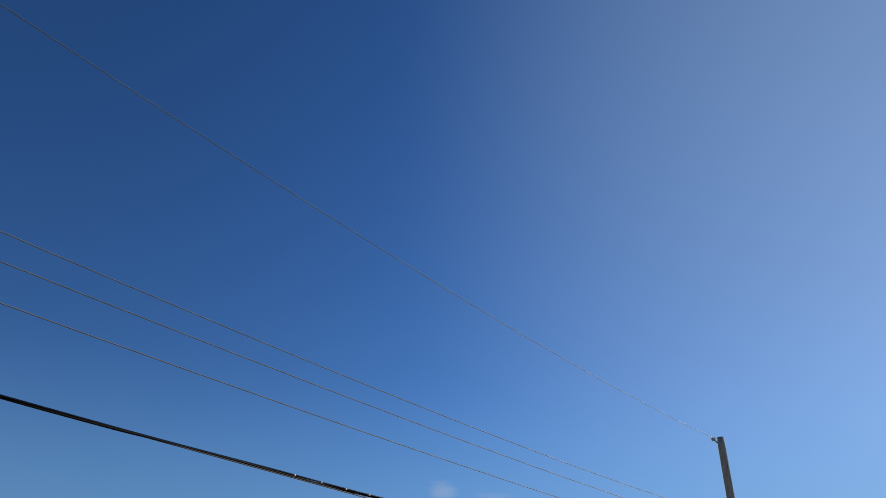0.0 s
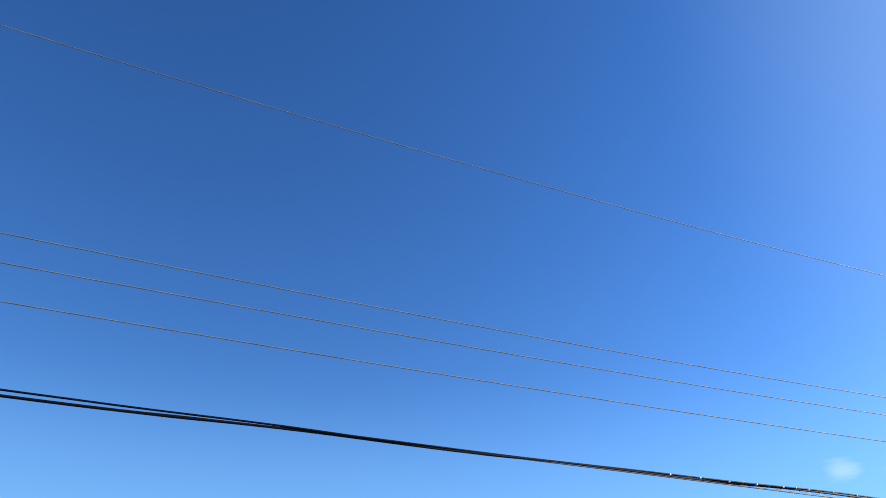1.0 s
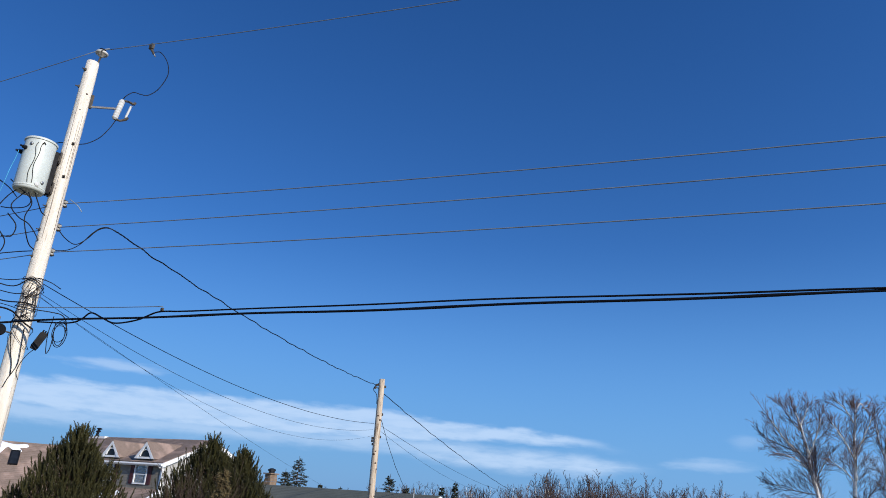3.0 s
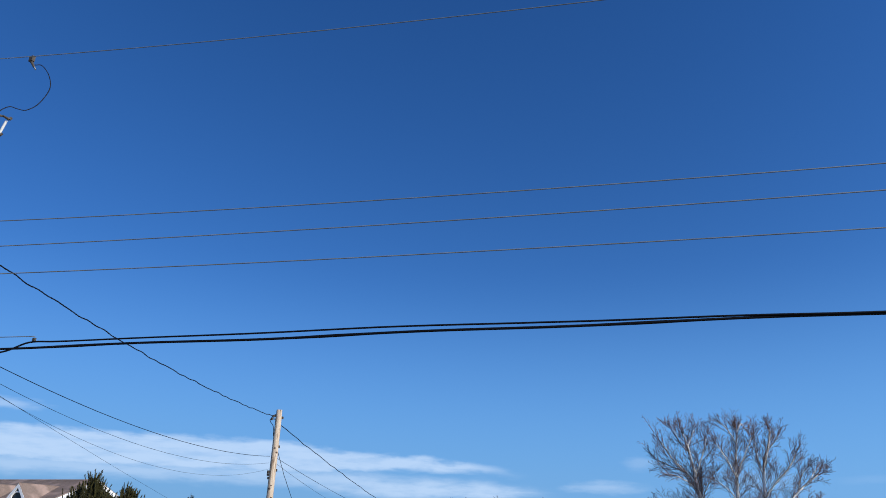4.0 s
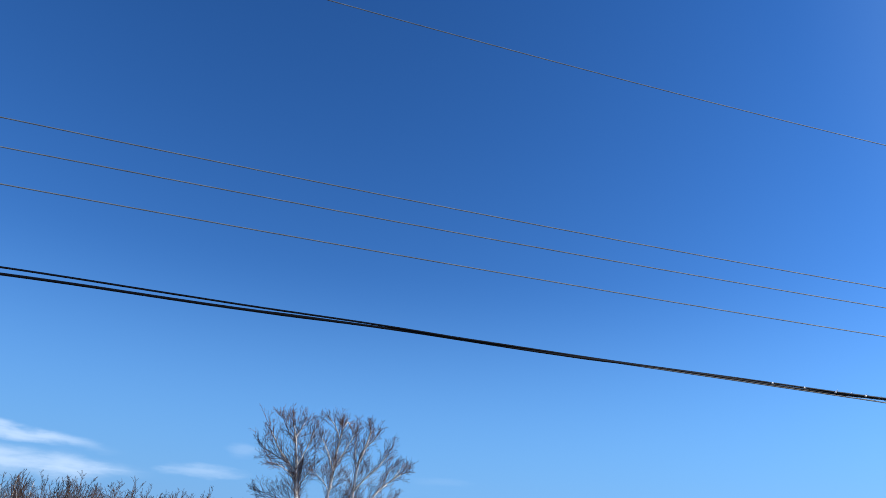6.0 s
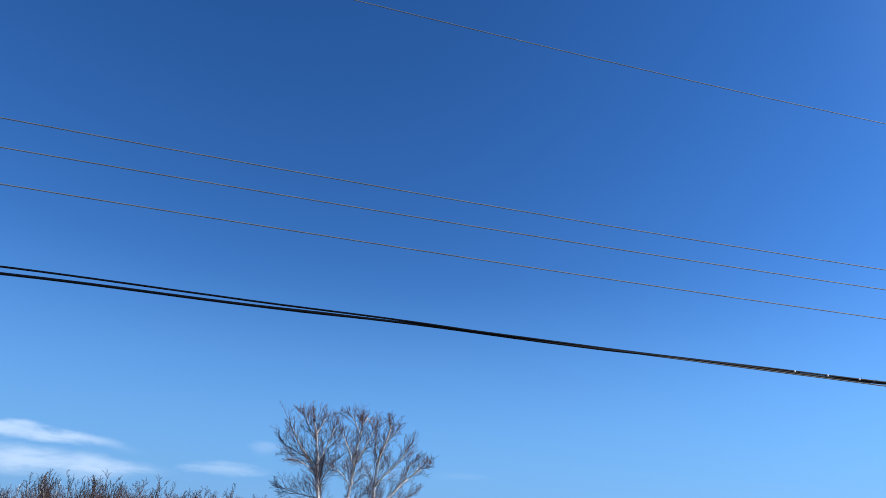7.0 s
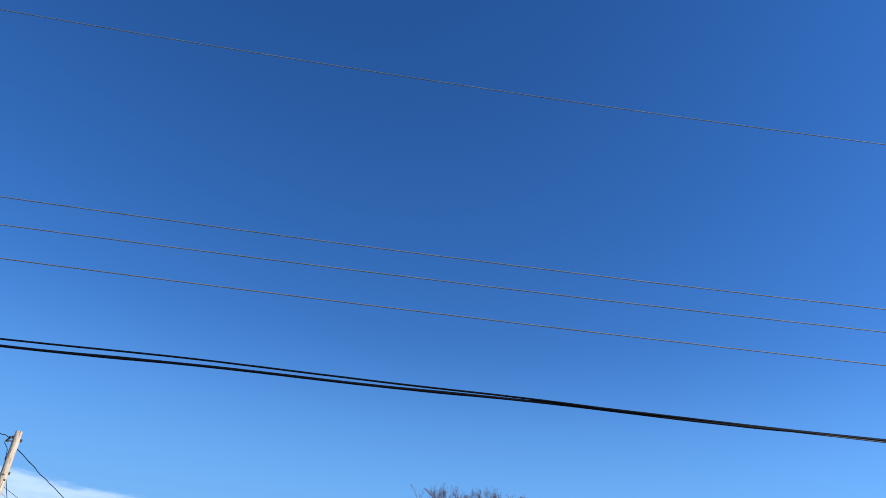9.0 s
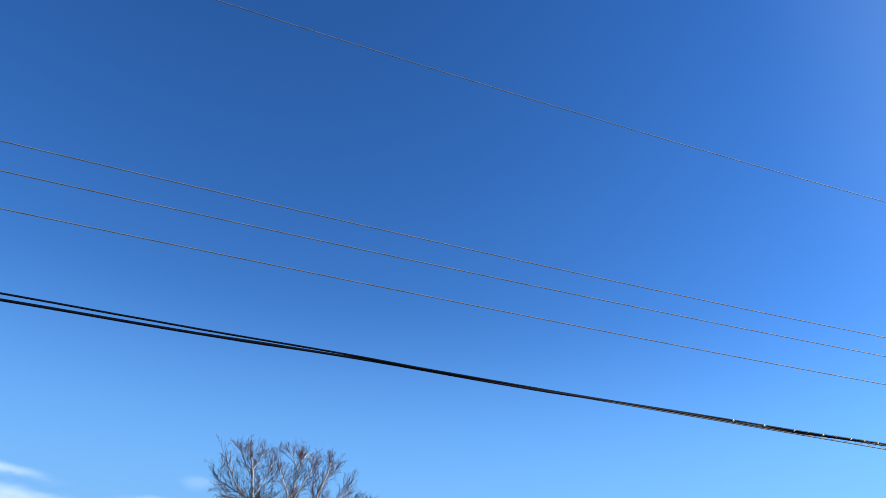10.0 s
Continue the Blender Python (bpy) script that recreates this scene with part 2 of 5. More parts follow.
M = {
    "ground": surface("winter grass", (0.26, 0.21, 0.12), 0.95, (0.17, 0.15, 0.08), 0.35, 9.0, 0.4, 0.6),
    "pole": surface("bleached pole wood", (0.86, 0.79, 0.68), 0.8, (0.72, 0.64, 0.53), 3.0, 40.0, 0.34, 0.45, stretch=(8, 8, 0.4),
                    third=(0.24, 0.16, 0.10), third_scale=3.2, third_at=(0.66, 0.78)),
    "knot": surface("knots and bolt holes", (0.12, 0.075, 0.05), 0.9, scale=30, fine=200),
    "pole_brown": surface("weathered brown pole wood", (0.64, 0.54, 0.42), 0.85, (0.46, 0.35, 0.245), 4.0, 40.0, 0.3, 0.35,
                          stretch=(6, 6, 0.5), third=(0.14, 0.085, 0.05), third_scale=5.0, third_at=(0.58, 0.68)),
    "wire": surface("weathered aluminium wire", (0.255, 0.285, 0.305), 0.6, scale=3, fine=120, metal=0.2, bump=0.0),
    "cable": surface("black cable sheath", (0.006, 0.006, 0.009), 0.5, scale=6, fine=90, bump=0.0, specular=0.15),
    "tank": surface("pale grey enamel", (0.57, 0.61, 0.555), 0.45, (0.52, 0.55, 0.52), 3.0, 30.0, 0.12, 0.08,
                    third=(0.30, 0.25, 0.19), third_scale=7.0, third_at=(0.68, 0.8)),
    "steel": surface("galvanised steel", (0.36, 0.37, 0.37), 0.5, scale=12, fine=90, metal=0.85, bump=0.15),
    "strand": surface("dull grey steel strand", (0.10, 0.105, 0.11), 0.5, scale=8, fine=90, metal=0.3, bump=0.0),
    "dark_steel": surface("weathered steel arm", (0.055, 0.055, 0.06), 0.45, scale=12, fine=90, metal=0.4, bump=0.1),
    # near-white, hardly metallic: the straps' sun glint is put into the colour
    "strap_glint": surface("steel strap with sun glint as pale colour", (0.85, 0.85, 0.84), 0.35, scale=12, fine=90, spread=0.1, metal=0.1, bump=0.0),
    "rust": surface("rusty bracket steel", (0.10, 0.085, 0.07), 0.8, (0.06, 0.052, 0.045), 12, 90, bump=0.3, metal=0.3),
    "porcelain": surface("white porcelain", (0.66, 0.65, 0.61), 0.25, (0.50, 0.49, 0.46), 6, 60, 0.1, 0.03),
    "spool": surface("mottled grey porcelain", (0.46, 0.45, 0.42), 0.4, (0.25, 0.23, 0.2), 20, 80, 0.2, 0.05),
    "old_wire": surface("old brown wire", (0.05, 0.036, 0.028), 0.8, scale=9, fine=120, bump=0.0),
    "black": surface("black plastic housing", (0.008, 0.008, 0.01), 0.6, scale=9, fine=80, specular=0.15),
    "rope": surface("blue poly rope", (0.05, 0.35, 0.62), 0.6, scale=9, fine=120),
    "bark": surface("birch bark", (0.88, 0.85, 0.80), 0.8, (0.74, 0.69, 0.62), 5.0, 25.0, 0.3, 0.4, stretch=(1, 1, 3),
                    third=(0.07, 0.055, 0.045), third_scale=5.0, third_at=(0.59, 0.68)),
    "twig": surface("birch twigs", (0.200, 0.117, 0.098), 0.85, (0.128, 0.081, 0.071), 2.0, 40.0, 0.3, 0.0, island=0.25),
    "limb": surface("grey brown limbs", (0.17, 0.125, 0.10), 0.9, (0.10, 0.07, 0.055), 2.0, 40.0, 0.3, 0.2),
    "grey_twig": surface("grey brown twigs", (0.115, 0.088, 0.078), 0.9, (0.075, 0.056, 0.05), 0.5, 8.0, 0.3, 0.0, island=0.3),
    "brush": surface("red brown twigs", (0.074, 0.043, 0.031), 0.9, (0.05, 0.031, 0.025), 0.5, 8.0, 0.3, 0.0, island=0.3),
    "shrub": surface("dark red brown stems", (0.040, 0.022, 0.014), 0.9, (0.026, 0.015, 0.010), 0.8, 8.0, 0.3, 0.0, island=0.3),
    "needle": surface("pine needles", (0.066, 0.060, 0.014), 0.7, (0.035, 0.034, 0.009), 1.5, 12.0, 0.2, 0.0, island=0.18),
    "needle_dark": surface("spruce needles", (0.030, 0.040, 0.022), 0.7, (0.02, 0.028, 0.017), 1.5, 12.0, 0.3, 0.0, island=0.3),
    "needle_brown": surface("browned spruce needles", (0.13, 0.095, 0.035), 0.75, (0.085, 0.06, 0.025), 1.5, 12.0, 0.3, 0.0, island=0.3),
    "pine_bark": surface("pine bark", (0.14, 0.085, 0.055), 0.95, (0.08, 0.05, 0.035), 6.0, 40.0, 0.3, 0.5),
    "shingle": surface("brown asphalt shingles", (0.235, 0.172, 0.136), 0.92, (0.165, 0.118, 0.092), 0.9, 14.0, 0.22, 0.5,
                       third=(0.33, 0.235, 0.19), third_scale=0.9, third_at=(0.48, 0.62)),
    "shingle_grey": surface("charcoal asphalt shingles", (0.115, 0.122, 0.100), 0.92, (0.088, 0.096, 0.080), 0.8, 14.0, 0.22, 0.5),
    "shingle_black": surface("black asphalt shingles", (0.022, 0.022, 0.024), 0.95, (0.017, 0.017, 0.019), 1.5, 14.0, 0.2, 0.4, specular=0.2),
    "siding": surface("taupe lap siding", (0.20, 0.185, 0.155), 0.8, (0.17, 0.155, 0.13), 1.2, 20.0, 0.15, 0.15),
    "siding_pale": surface("pale grey shingle siding", (0.42, 0.41, 0.38), 0.85, (0.36, 0.35, 0.33), 1.5, 20.0, 0.15, 0.25),
    "white": surface("white painted trim", (0.80, 0.80, 0.79), 0.55, (0.74, 0.74, 0.73), 2.0, 30.0, 0.06, 0.05),
    "shutter": surface("dark red shutter paint", (0.075, 0.022, 0.026), 0.6, scale=3, fine=30, spread=0.2, bump=0.08),
    "curtain": surface("pale net curtain", (0.26, 0.28, 0.30), 0.9, scale=3, fine=40, spread=0.15, bump=0.1),
    "snow": surface("old snow", (0.84, 0.86, 0.90), 0.75, (0.78, 0.80, 0.85), 1.2, 14.0, 0.06, 0.3),
    "brick": surface("tan chimney stone", (0.25, 0.175, 0.115), 0.9, (0.18, 0.12, 0.08), 5.0, 40.0, 0.25, 0.4),
    "dark_metal": surface("black stove pipe", (0.02, 0.02, 0.022), 0.45, scale=8, fine=60, metal=0.5),
}
glass = bpy.data.materials.new("window glass")
glass.use_nodes = True
gp = glass.node_tree.nodes["Principled BSDF"]
gp.inputs["Base Color"].default_value = (0.9, 0.95, 1, 1)
gp.inputs["Roughness"].default_value = 0.03
gp.inputs["Transmission Weight"].default_value = 0.9
gp.inputs["IOR"].default_value = 1.5
M["glass"] = glass
M["dark_glass"] = surface("dark tinted glass", (0.02, 0.024, 0.03), 0.15, scale=2, fine=20, bump=0.0, specular=0.25)


# ---------------- mesh tools ----------------
class Geo:
    """Collects vertices and faces of one mesh."""

    def __init__(self):
        self.v, self.f = [], []

    def add(self, verts, faces):
        o = len(self.v)
        self.v += [tuple(p) for p in verts]
        self.f += [tuple(i + o for i in f) for f in faces]

    def box(self, x0, x1, y0, y1, z0, z1):
        self.add([(x, y, z) for z in (z0, z1) for y in (y0, y1) for x in (x0, x1)],
                 [(0, 2, 3, 1), (4, 5, 7, 6), (0, 1, 5, 4), (2, 6, 7, 3), (0, 4, 6, 2), (1, 3, 7, 5)])

    def prism(self, poly, way):
        """A flat polygon drawn out along a way."""
        w, n = Vector(way), len(poly)
        p = [Vector(q) for q in poly]
        self.add(p + [q + w for q in p], [tuple(range(n))[::-1], tuple(range(n, 2 * n))] +
                 [(i, (i + 1) % n, n + (i + 1) % n, n + i) for i in range(n)])

    def tube(self, pts, radii, sides=6, cap=True):
        pts = [Vector(p) for p in pts]
        n = len(pts)
        if not hasattr(radii, "__len__"):
            radii = [radii] * n
        rings, x = [], None
        for i, p in enumerate(pts):
            d = (pts[min(i + 1, n - 1)] - pts[max(i - 1, 0)]).normalized()
            if x is None:
                x = d.orthogonal().normalized()
            else:
                x = (x - d * x.dot(d))
                x = x.normalized() if x.length > 1e-6 else d.orthogonal().normalized()
            y = d.cross(x)
            rings += [p + (x * math.cos(k * math.tau / sides) + y * math.sin(k * math.tau / sides)) * radii[i] for k in range(sides)]
        faces = [(i * sides + k, i * sides + (k + 1) % sides, (i + 1) * sides + (k + 1) % sides, (i + 1) * sides + k)
                 for i in range(n - 1) for k in range(sides)]
        if cap:
            faces += [tuple(range(sides))[::-1], tuple(range((n - 1) * sides, n * sides))]
        self.add(rings, faces)

    def mesh(self, name, material, smooth=False):
        me = bpy.data.meshes.new(name)
        me.from_pydata(self.v, [], self.f)
        me.materials.append(material)
        if smooth:
            me.polygons.foreach_set("use_smooth", [True] * len(me.polygons))
        me.update()
        return me


def part(name, geo, material, parent=None, label="", smooth=False, kind=""):
    ob = new(name, geo.mesh(name, M[material], smooth))
    if parent:
        ob.parent = parent
    if label:
        ob["label"] = label
    if kind:
        ob["kind"] = kind
    return ob


def base_of(name, m, label, category, group="", kind=""):
    ob = new(name)
    ob.empty_display_size = 0.2
    ob.matrix_world = m
    return tagged(ob, label, category, group, kind)


def smooth_path(pts, steps=6):
    """A soft line through the points."""
    p = [Vector(q) for q in pts]
    p = [p[0] * 2 - p[1]] + p + [p[-1] * 2 - p[-2]]
    out = []
    for i in range(1, len(p) - 2):
        for s in range(steps):
            t = s / steps
            out.append(0.5 * ((2 * p[i]) + (p[i + 1] - p[i - 1]) * t + (2 * p[i - 1] - 5 * p[i] + 4 * p[i + 1] - p[i + 2]) * t * t
                              + (3 * p[i] - p[i - 1] - 3 * p[i + 1] + p[i + 2]) * t ** 3))
    return out + [p[-2]]


def ground_z(x, y):
    r = math.hypot(x, y)
    return float(np.interp(r, [0, 4, 13, 28, 50, 80, 200], [0, -0.05, -0.6, -1.6, -2.4, -3.0, -3.2]))


def at(bearing, distance, z=None):
    """A place by its bearing (degrees, to the left) and distance from where the camera stands."""
    a = radians(bearing)
    x, y = -math.sin(a) * distance, math.cos(a) * distance
    return Vector((x, y, ground_z(x, y) if z is None else z))


def up_at(bearing, elevation, distance):
    p = at(bearing, distance, 0)
    p.z = EYE.z + distance * math.tan(radians(elevation))
    return p


# ---------------- ground ----------------
g = Geo()
rad = [0, 2, 4, 7, 10, 13, 17, 22, 28, 36, 50, 64, 80, 110, 200, 600, 1500, 4500]
for i, r in enumerate(rad[1:]):
    for k in range(72):
        a = k * math.tau / 72
        x, y = r * math.cos(a), r * math.sin(a)
        g.v.append((x, y, ground_z(x, y) + (0.06 * noise.noise((x * 0.2, y * 0.2, 0)) if 4 < r < 300 else 0)))
g.v.append((0, 0, 0))
c = len(g.v) - 1
g.f += [(c, k, (k + 1) % 72) for k in range(72)]
g.f += [(i * 72 + k, (i + 1) * 72 + k, (i + 1) * 72 + (k + 1) % 72, i * 72 + (k + 1) % 72) for i in range(len(rad) - 2) for k in range(72)]
tagged(part("ground", g, "ground", smooth=True), "brown winter grass sloping gently down to the wood", "ground", kind="structure")

# ---------------- the line along the road ----------------
POLE = at(64.18, 13.7)
FAR_POLE = at(-62.26, 27.5)
ALONG = (FAR_POLE - POLE).to_2d().normalized()
ALONG = Vector((ALONG.x, ALONG.y, 0))
NEAR = Vector((ALONG.y, -ALONG.x, 0))          # square to the line, to the camera's side
NEXT_POLE = POLE - ALONG * 37
RIGHT = Vector((math.cos(radians(64.18)), math.sin(radians(64.18)), 0))
FRONT = Vector((math.sin(radians(64.18)), -math.cos(radians(64.18)), 0))


def by_pole(bearing, elevation, front=0.0):
    """A place in the upright plane through the pole that faces the camera."""
    d = radians(64.18 - bearing)
    q = POLE + RIGHT * (13.7 * math.tan(d)) + FRONT * front
    q.z = EYE.z + 13.7 / math.cos(d) * math.tan(radians(elevation)) * (1 - front / 13.7)
    return q


def sagging(p, q, sag, n=48):
    p, q = Vector(p), Vector(q)
    return [p.lerp(q, i / n) - Vector((0, 0, 4 * sag * (i / n) * (1 - i / n))) for i in range(n + 1)]


def high(p, z, off=0.0):
    return Vector((p.x + NEAR.x * off, p.y + NEAR.y * off, z))


def wire(name, pts, r, material, label, category="wire", group="", sides=6):
    g = Geo()
    g.tube(pts, r, sides)
    return tagged(part(name, g, material, smooth=True), label, category, group)


SPANS = [("primary_wire", 9.35, 8.88, 0.80, 0.0, 0.0078, "thin bare aluminium primary wire carried on the pole tops"),
         ("secondary_wire", 6.22, 6.27, 0.53, -0.17, 0.0078, "thin bare aluminium secondary wire between the road poles"),
         ("secondary_wire", 5.76, 5.81, 0.40, -0.17, 0.0078, "thin bare aluminium secondary wire between the road poles"),
         ("secondary_wire", 5.29, 5.22, 0.34, -0.17, 0.0078, "thin bare aluminium secondary wire between the road poles")]
for name, zl, zr, sag, off, r, label in SPANS:
    wire(name, sagging(high(POLE, zl, off), high(FAR_POLE, zr, off), sag), r, "wire", label, group="bare wires of the road line")
    wire(name, sagging(high(NEXT_POLE, zl - 0.1, off), high(POLE, zl, off), sag), r, "wire",
         label.replace("between the road poles", "running on past the transformer pole"), group="bare wires of the road line")

# two thick telephone cables, apart near the pole and twisted together farther on
n = 150
low, upper = [], []
for i in range(n + 1):
    s = i / n
    p = high(POLE, 3.94, 0.2).lerp(high(FAR_POLE, 3.72, 0.2), s)
    wob = 0.012 * math.sin(s * 61) + 0.008 * math.sin(s * 23 + 1)
    low.append(p + Vector((0, 0, wob * 0.7)))
    gap = float(np.interp(s, [0, 0.03, 0.06, 0.10, 0.22, 0.275, 0.318, 0.352, 0.5, 0.62, 0.8, 1], [0.02, 0.05, 0.09, 0.075, 0.072, 0.062, 0.036, 0.013, 0.018, 0.035, 0.045, 0.03]))
    gap *= 1 if s < 0.36 else (1 + 0.25 * math.sin(s * 70))
    upper.append(p + Vector((0, 0, gap + wob * 0.5)) + NEAR * 0.02 * math.sin(s * 40))
thick = [float(np.interp(i / n, [0, 0.28, 0.42, 1], [0.0165, 0.0165, 0.0125, 0.0135])) + 0.004 * max(0, math.sin(i * 0.42 + 1.3)) ** 6 for i in range(n + 1)]
wire("telephone_cable", low, thick, "cable", "thick black telephone cable strung below the bare wires", "cable", "black cables of the road line", 8)
upper = [q for q in upper if math.degrees(math.atan2(-q.x, q.y)) < 54.2]
wire("telephone_cable", upper, 0.0118, "cable", "black telephone cable wound loosely round the thicker one", "cable", "black cables of the road line", 8)
coil = []
for i in range(1500):
    s = 0.5 + 0.5 * i / 1499
    p = high(POLE, 3.94, 0.2).lerp(high(FAR_POLE, 3.72, 0.2), s)
    a = i * 0.32
    coil.append(p + Vector((0, 0, 0.014 + 0.036 * math.sin(a))) + NEAR * 0.034 * math.cos(a))
wire("support_strand", [high(POLE, 3.94, 0.2).lerp(high(FAR_POLE, 3.72, 0.2), 0.41 + 0.59 * i / 40) - Vector((0, 0, 0.010 + 0.03 * min(1, i / 9))) for i in range(41)],
     0.0085, "strand", "grey steel strand under the telephone cables", "wire")
lash = wire("lashing_wire", coil, 0.0024, "steel", "thin bright lashing wire wound round the two telephone cables", "wire", sides=3)
# cable straps, their sparkle in the sun painted as a near-white colour
for k in range(34):
    q = upper[-1 - round(n * (0.525 - 0.0132 * k))]
    g = Geo()
    g.tube([q - ALONG * 0.014, q, q + ALONG * 0.014], [0.0135, 0.0165, 0.0135], 10)
    part("strap", g, "strap_glint", lash, "steel cable strap coloured near-white for its sun glint", smooth=True)


# ---------------- poles ----------------
def turned(profile, sides=20):
    """A body turned about z from (radius, height) pairs."""
    g = Geo()
    g.v = [(r * math.cos(k * math.tau / sides), r * math.sin(k * math.tau / sides), z) for r, z in profile for k in range(sides)]
    g.f = [(i * sides + k, i * sides + (k + 1) % sides, (i + 1) * sides + (k + 1) % sides, (i + 1) * sides + k)
           for i in range(len(profile) - 1) for k in range(sides)]
    g.f += [tuple(range(sides))[::-1], tuple(range((len(profile) - 1) * sides, len(profile) * sides))]
    return g


def shaft(height, r0, r1, seed):
    """A wooden pole: round, tapered, slightly bent and checked along the grain."""
    g, sides, rings = Geo(), 20, 26
    for i in range(rings + 1):
        z = -0.5 + (height + 0.5) * i / rings
        r = r0 + (r1 - r0) * i / rings
        bend = 0.02 * math.sin(z * 0.55 + seed)
        for k in range(sides):
            a = k * math.tau / sides
            q = r * (1 + 0.03 * noise.noise((math.cos(a) * 2, math.sin(a) * 2, z * 0.35 + seed * 9)) - (0.05 if k in (3, 11) else 0))
            if i == rings:
                q *= 0.94
            g.v.append((q * math.cos(a) + bend * (1 - i / rings), q * math.sin(a), z))
    g.f = [(i * sides + k, i * sides + (k + 1) % sides, (i + 1) * sides + (k + 1) % sides, (i + 1) * sides + k) for i in range(rings) for k in range(sides)]
    g.f += [tuple(range(sides))[::-1], tuple(range(rings * sides, (rings + 1) * sides))]
    return g


def near_cap(parent, name, geo, material, m, label=""):
    """Links a part that is modelled about its own origin, at m in the world."""
    ob = part(name, geo, material, parent, label, smooth=name in ("insulator", "shed", "body"))
    ob.matrix_world = m
    ob.matrix_parent_inverse = Matrix()
    ob.matrix_basis = parent.matrix_world.inverted() @ m
    return ob


def spool():
    """A clevis with a porcelain spool."""
    g = turned([(0.02, -0.05), (0.045, -0.048), (0.045, -0.03), (0.028, -0.012), (0.028, 0.012), (0.045, 0.03), (0.045, 0.048), (0.02, 0.05)], 14)
    return g


top_z = 9.09
pole = base_of("utility_pole", Matrix.Translation(POLE), "tall pale bleached wooden utility pole carrying a transformer and many wires", "utility pole",
               "wooden poles")
part("shaft", shaft(top_z - POLE.z, 0.165, 0.118, 1), "pole", pole, smooth=True)
# pole-top insulator on its pin
near_cap(pole, "insulator", turned([(0.03, -0.06), (0.05, -0.03), (0.115, 0.0), (0.12, 0.02), (0.10, 0.045), (0.05, 0.06), (0.045, 0.085), (0.03, 0.09)]),
               "porcelain", Matrix.Translation(by_pole(63.75, 29.42)), "white porcelain bell insulator")
# a darker grey shell over the underside of the white bell
near_cap(pole, "skirt", turned([(0.022, -0.075), (0.045, -0.05), (0.085, -0.018), (0.108, -0.006), (0.104, 0.004)]), "spool", Matrix.Translation(by_pole(63.75, 29.42)), "grey ribbed underside of the insulator")
near_cap(pole, "cap", turned([(0.05, 0.055), (0.06, 0.07), (0.06, 0.1), (0.03, 0.115)], 12), "black", Matrix.Translation(by_pole(63.75, 29.42)), "dark wire tie on the insulator")
g = Geo()
g.tube([by_pole(63.95, 28.2) - POLE, by_pole(63.8, 29.0) - POLE, by_pole(63.76, 29.3) - POLE], [0.02, 0.018, 0.016], 8)
part("pin", g, "rust", pole)
g = Geo()
g.tube([by_pole(63.75, 29.75) - POLE, by_pole(63.3, 29.95) - POLE], 0.012, 6)
part("tie_wire", g, "wire", pole)
# racks for the three bare wires, on the far side
for z in (6.22, 5.76, 5.29):
    c = high(POLE, z, -0.19) - POLE
    s = near_cap(pole, "insulator", spool(), "spool", Matrix.Translation(POLE + c) @ pose(0, 0, 0), "white porcelain spool")
    g = Geo()
    for dz in (-0.06, 0.056):
        g.box(-0.03, 0.03, -0.11, 0.03, dz, dz + 0.006)
    g.box(-0.035, 0.035, -0.115, -0.105, -0.07, 0.07)
    g.tube([(0, 0, -0.08), (0, 0, 0.08)], 0.008, 6)
    near_cap(pole, "clevis", g, "rust", Matrix.Translation(POLE + c) @ pose(0, 0, 0, rz=math.degrees(math.atan2(-NEAR.y, -NEAR.x)) - 90))
# long drying cracks down the bleached face
for k in range(8):
    a, z, ln = random.uniform(-1.0, 1.1), random.uniform(-0.6, 7.4), random.uniform(0.5, 1.7)
    g, side, n = Geo(), [], 9
    for i in range(n + 1):
        zz = z + ln * i / n
        r = 0.165 + (0.118 - 0.165) * (zz - POLE.z + 0.5) / (top_z - POLE.z + 0.5) + 0.0015
        b = a + 0.03 * math.sin(i * 0.9 + k)
        side.append((Vector((0, 0, zz - POLE.z)) + RIGHT * r * math.sin(b) + FRONT * r * math.cos(b), RIGHT * math.cos(b) - FRONT * math.sin(b), RIGHT * math.sin(b) + FRONT * math.cos(b)))
    for i in range(n):
        w0, w1 = (0.0006 + 0.0022 * math.sin(math.pi * j / n) for j in (i, i + 1))
        (p, u, d), (q, v, e) = side[i], side[i + 1]
        g.add([tuple(c) for c in (p - u * w0 - d * 0.02, p + u * w0 - d * 0.02, q + v * w1 - e * 0.02, q - v * w1 - e * 0.02, p - u * w0, p + u * w0, q + v * w1, q - v * w1)],
              [(4, 5, 6, 7), (0, 1, 5, 4), (1, 2, 6, 5), (2, 3, 7, 6), (3, 0, 4, 7)])
    part("crack", g, "limb", pole)
# through-bolts with square washers on the face towards the road
for el, dx in ((22.6, 0.03), (20.2, 0.02), (18.0, -0.12), (16.3, -0.12), (26.8, -0.13), (14.4, -0.12), (27.9, -0.1)):
    p = POLE + RIGHT * dx + FRONT * (math.sqrt(max(0.13 ** 2 - dx * dx, 0)) + 0.0)
    p.z = EYE.z + 13.7 * math.tan(radians(el))
    d = (RIGHT * dx + FRONT * math.sqrt(max(0.13 ** 2 - dx * dx, 0))).normalized()
    g = Geo()
    g.box(-0.024, 0.024, -0.024, 0.024, -0.02, 0.008)
    g.tube([(0, 0, 0), (0, 0, 0.06)], 0.012, 6)
    g.tube([(0, 0, 0.008), (0, 0, 0.024)], 0.018, 6)
    near_cap(pole, "bolt", g, "rust", Matrix.Translation(p) @ d.to_track_quat("Z", "Y").to_matrix().to_4x4())
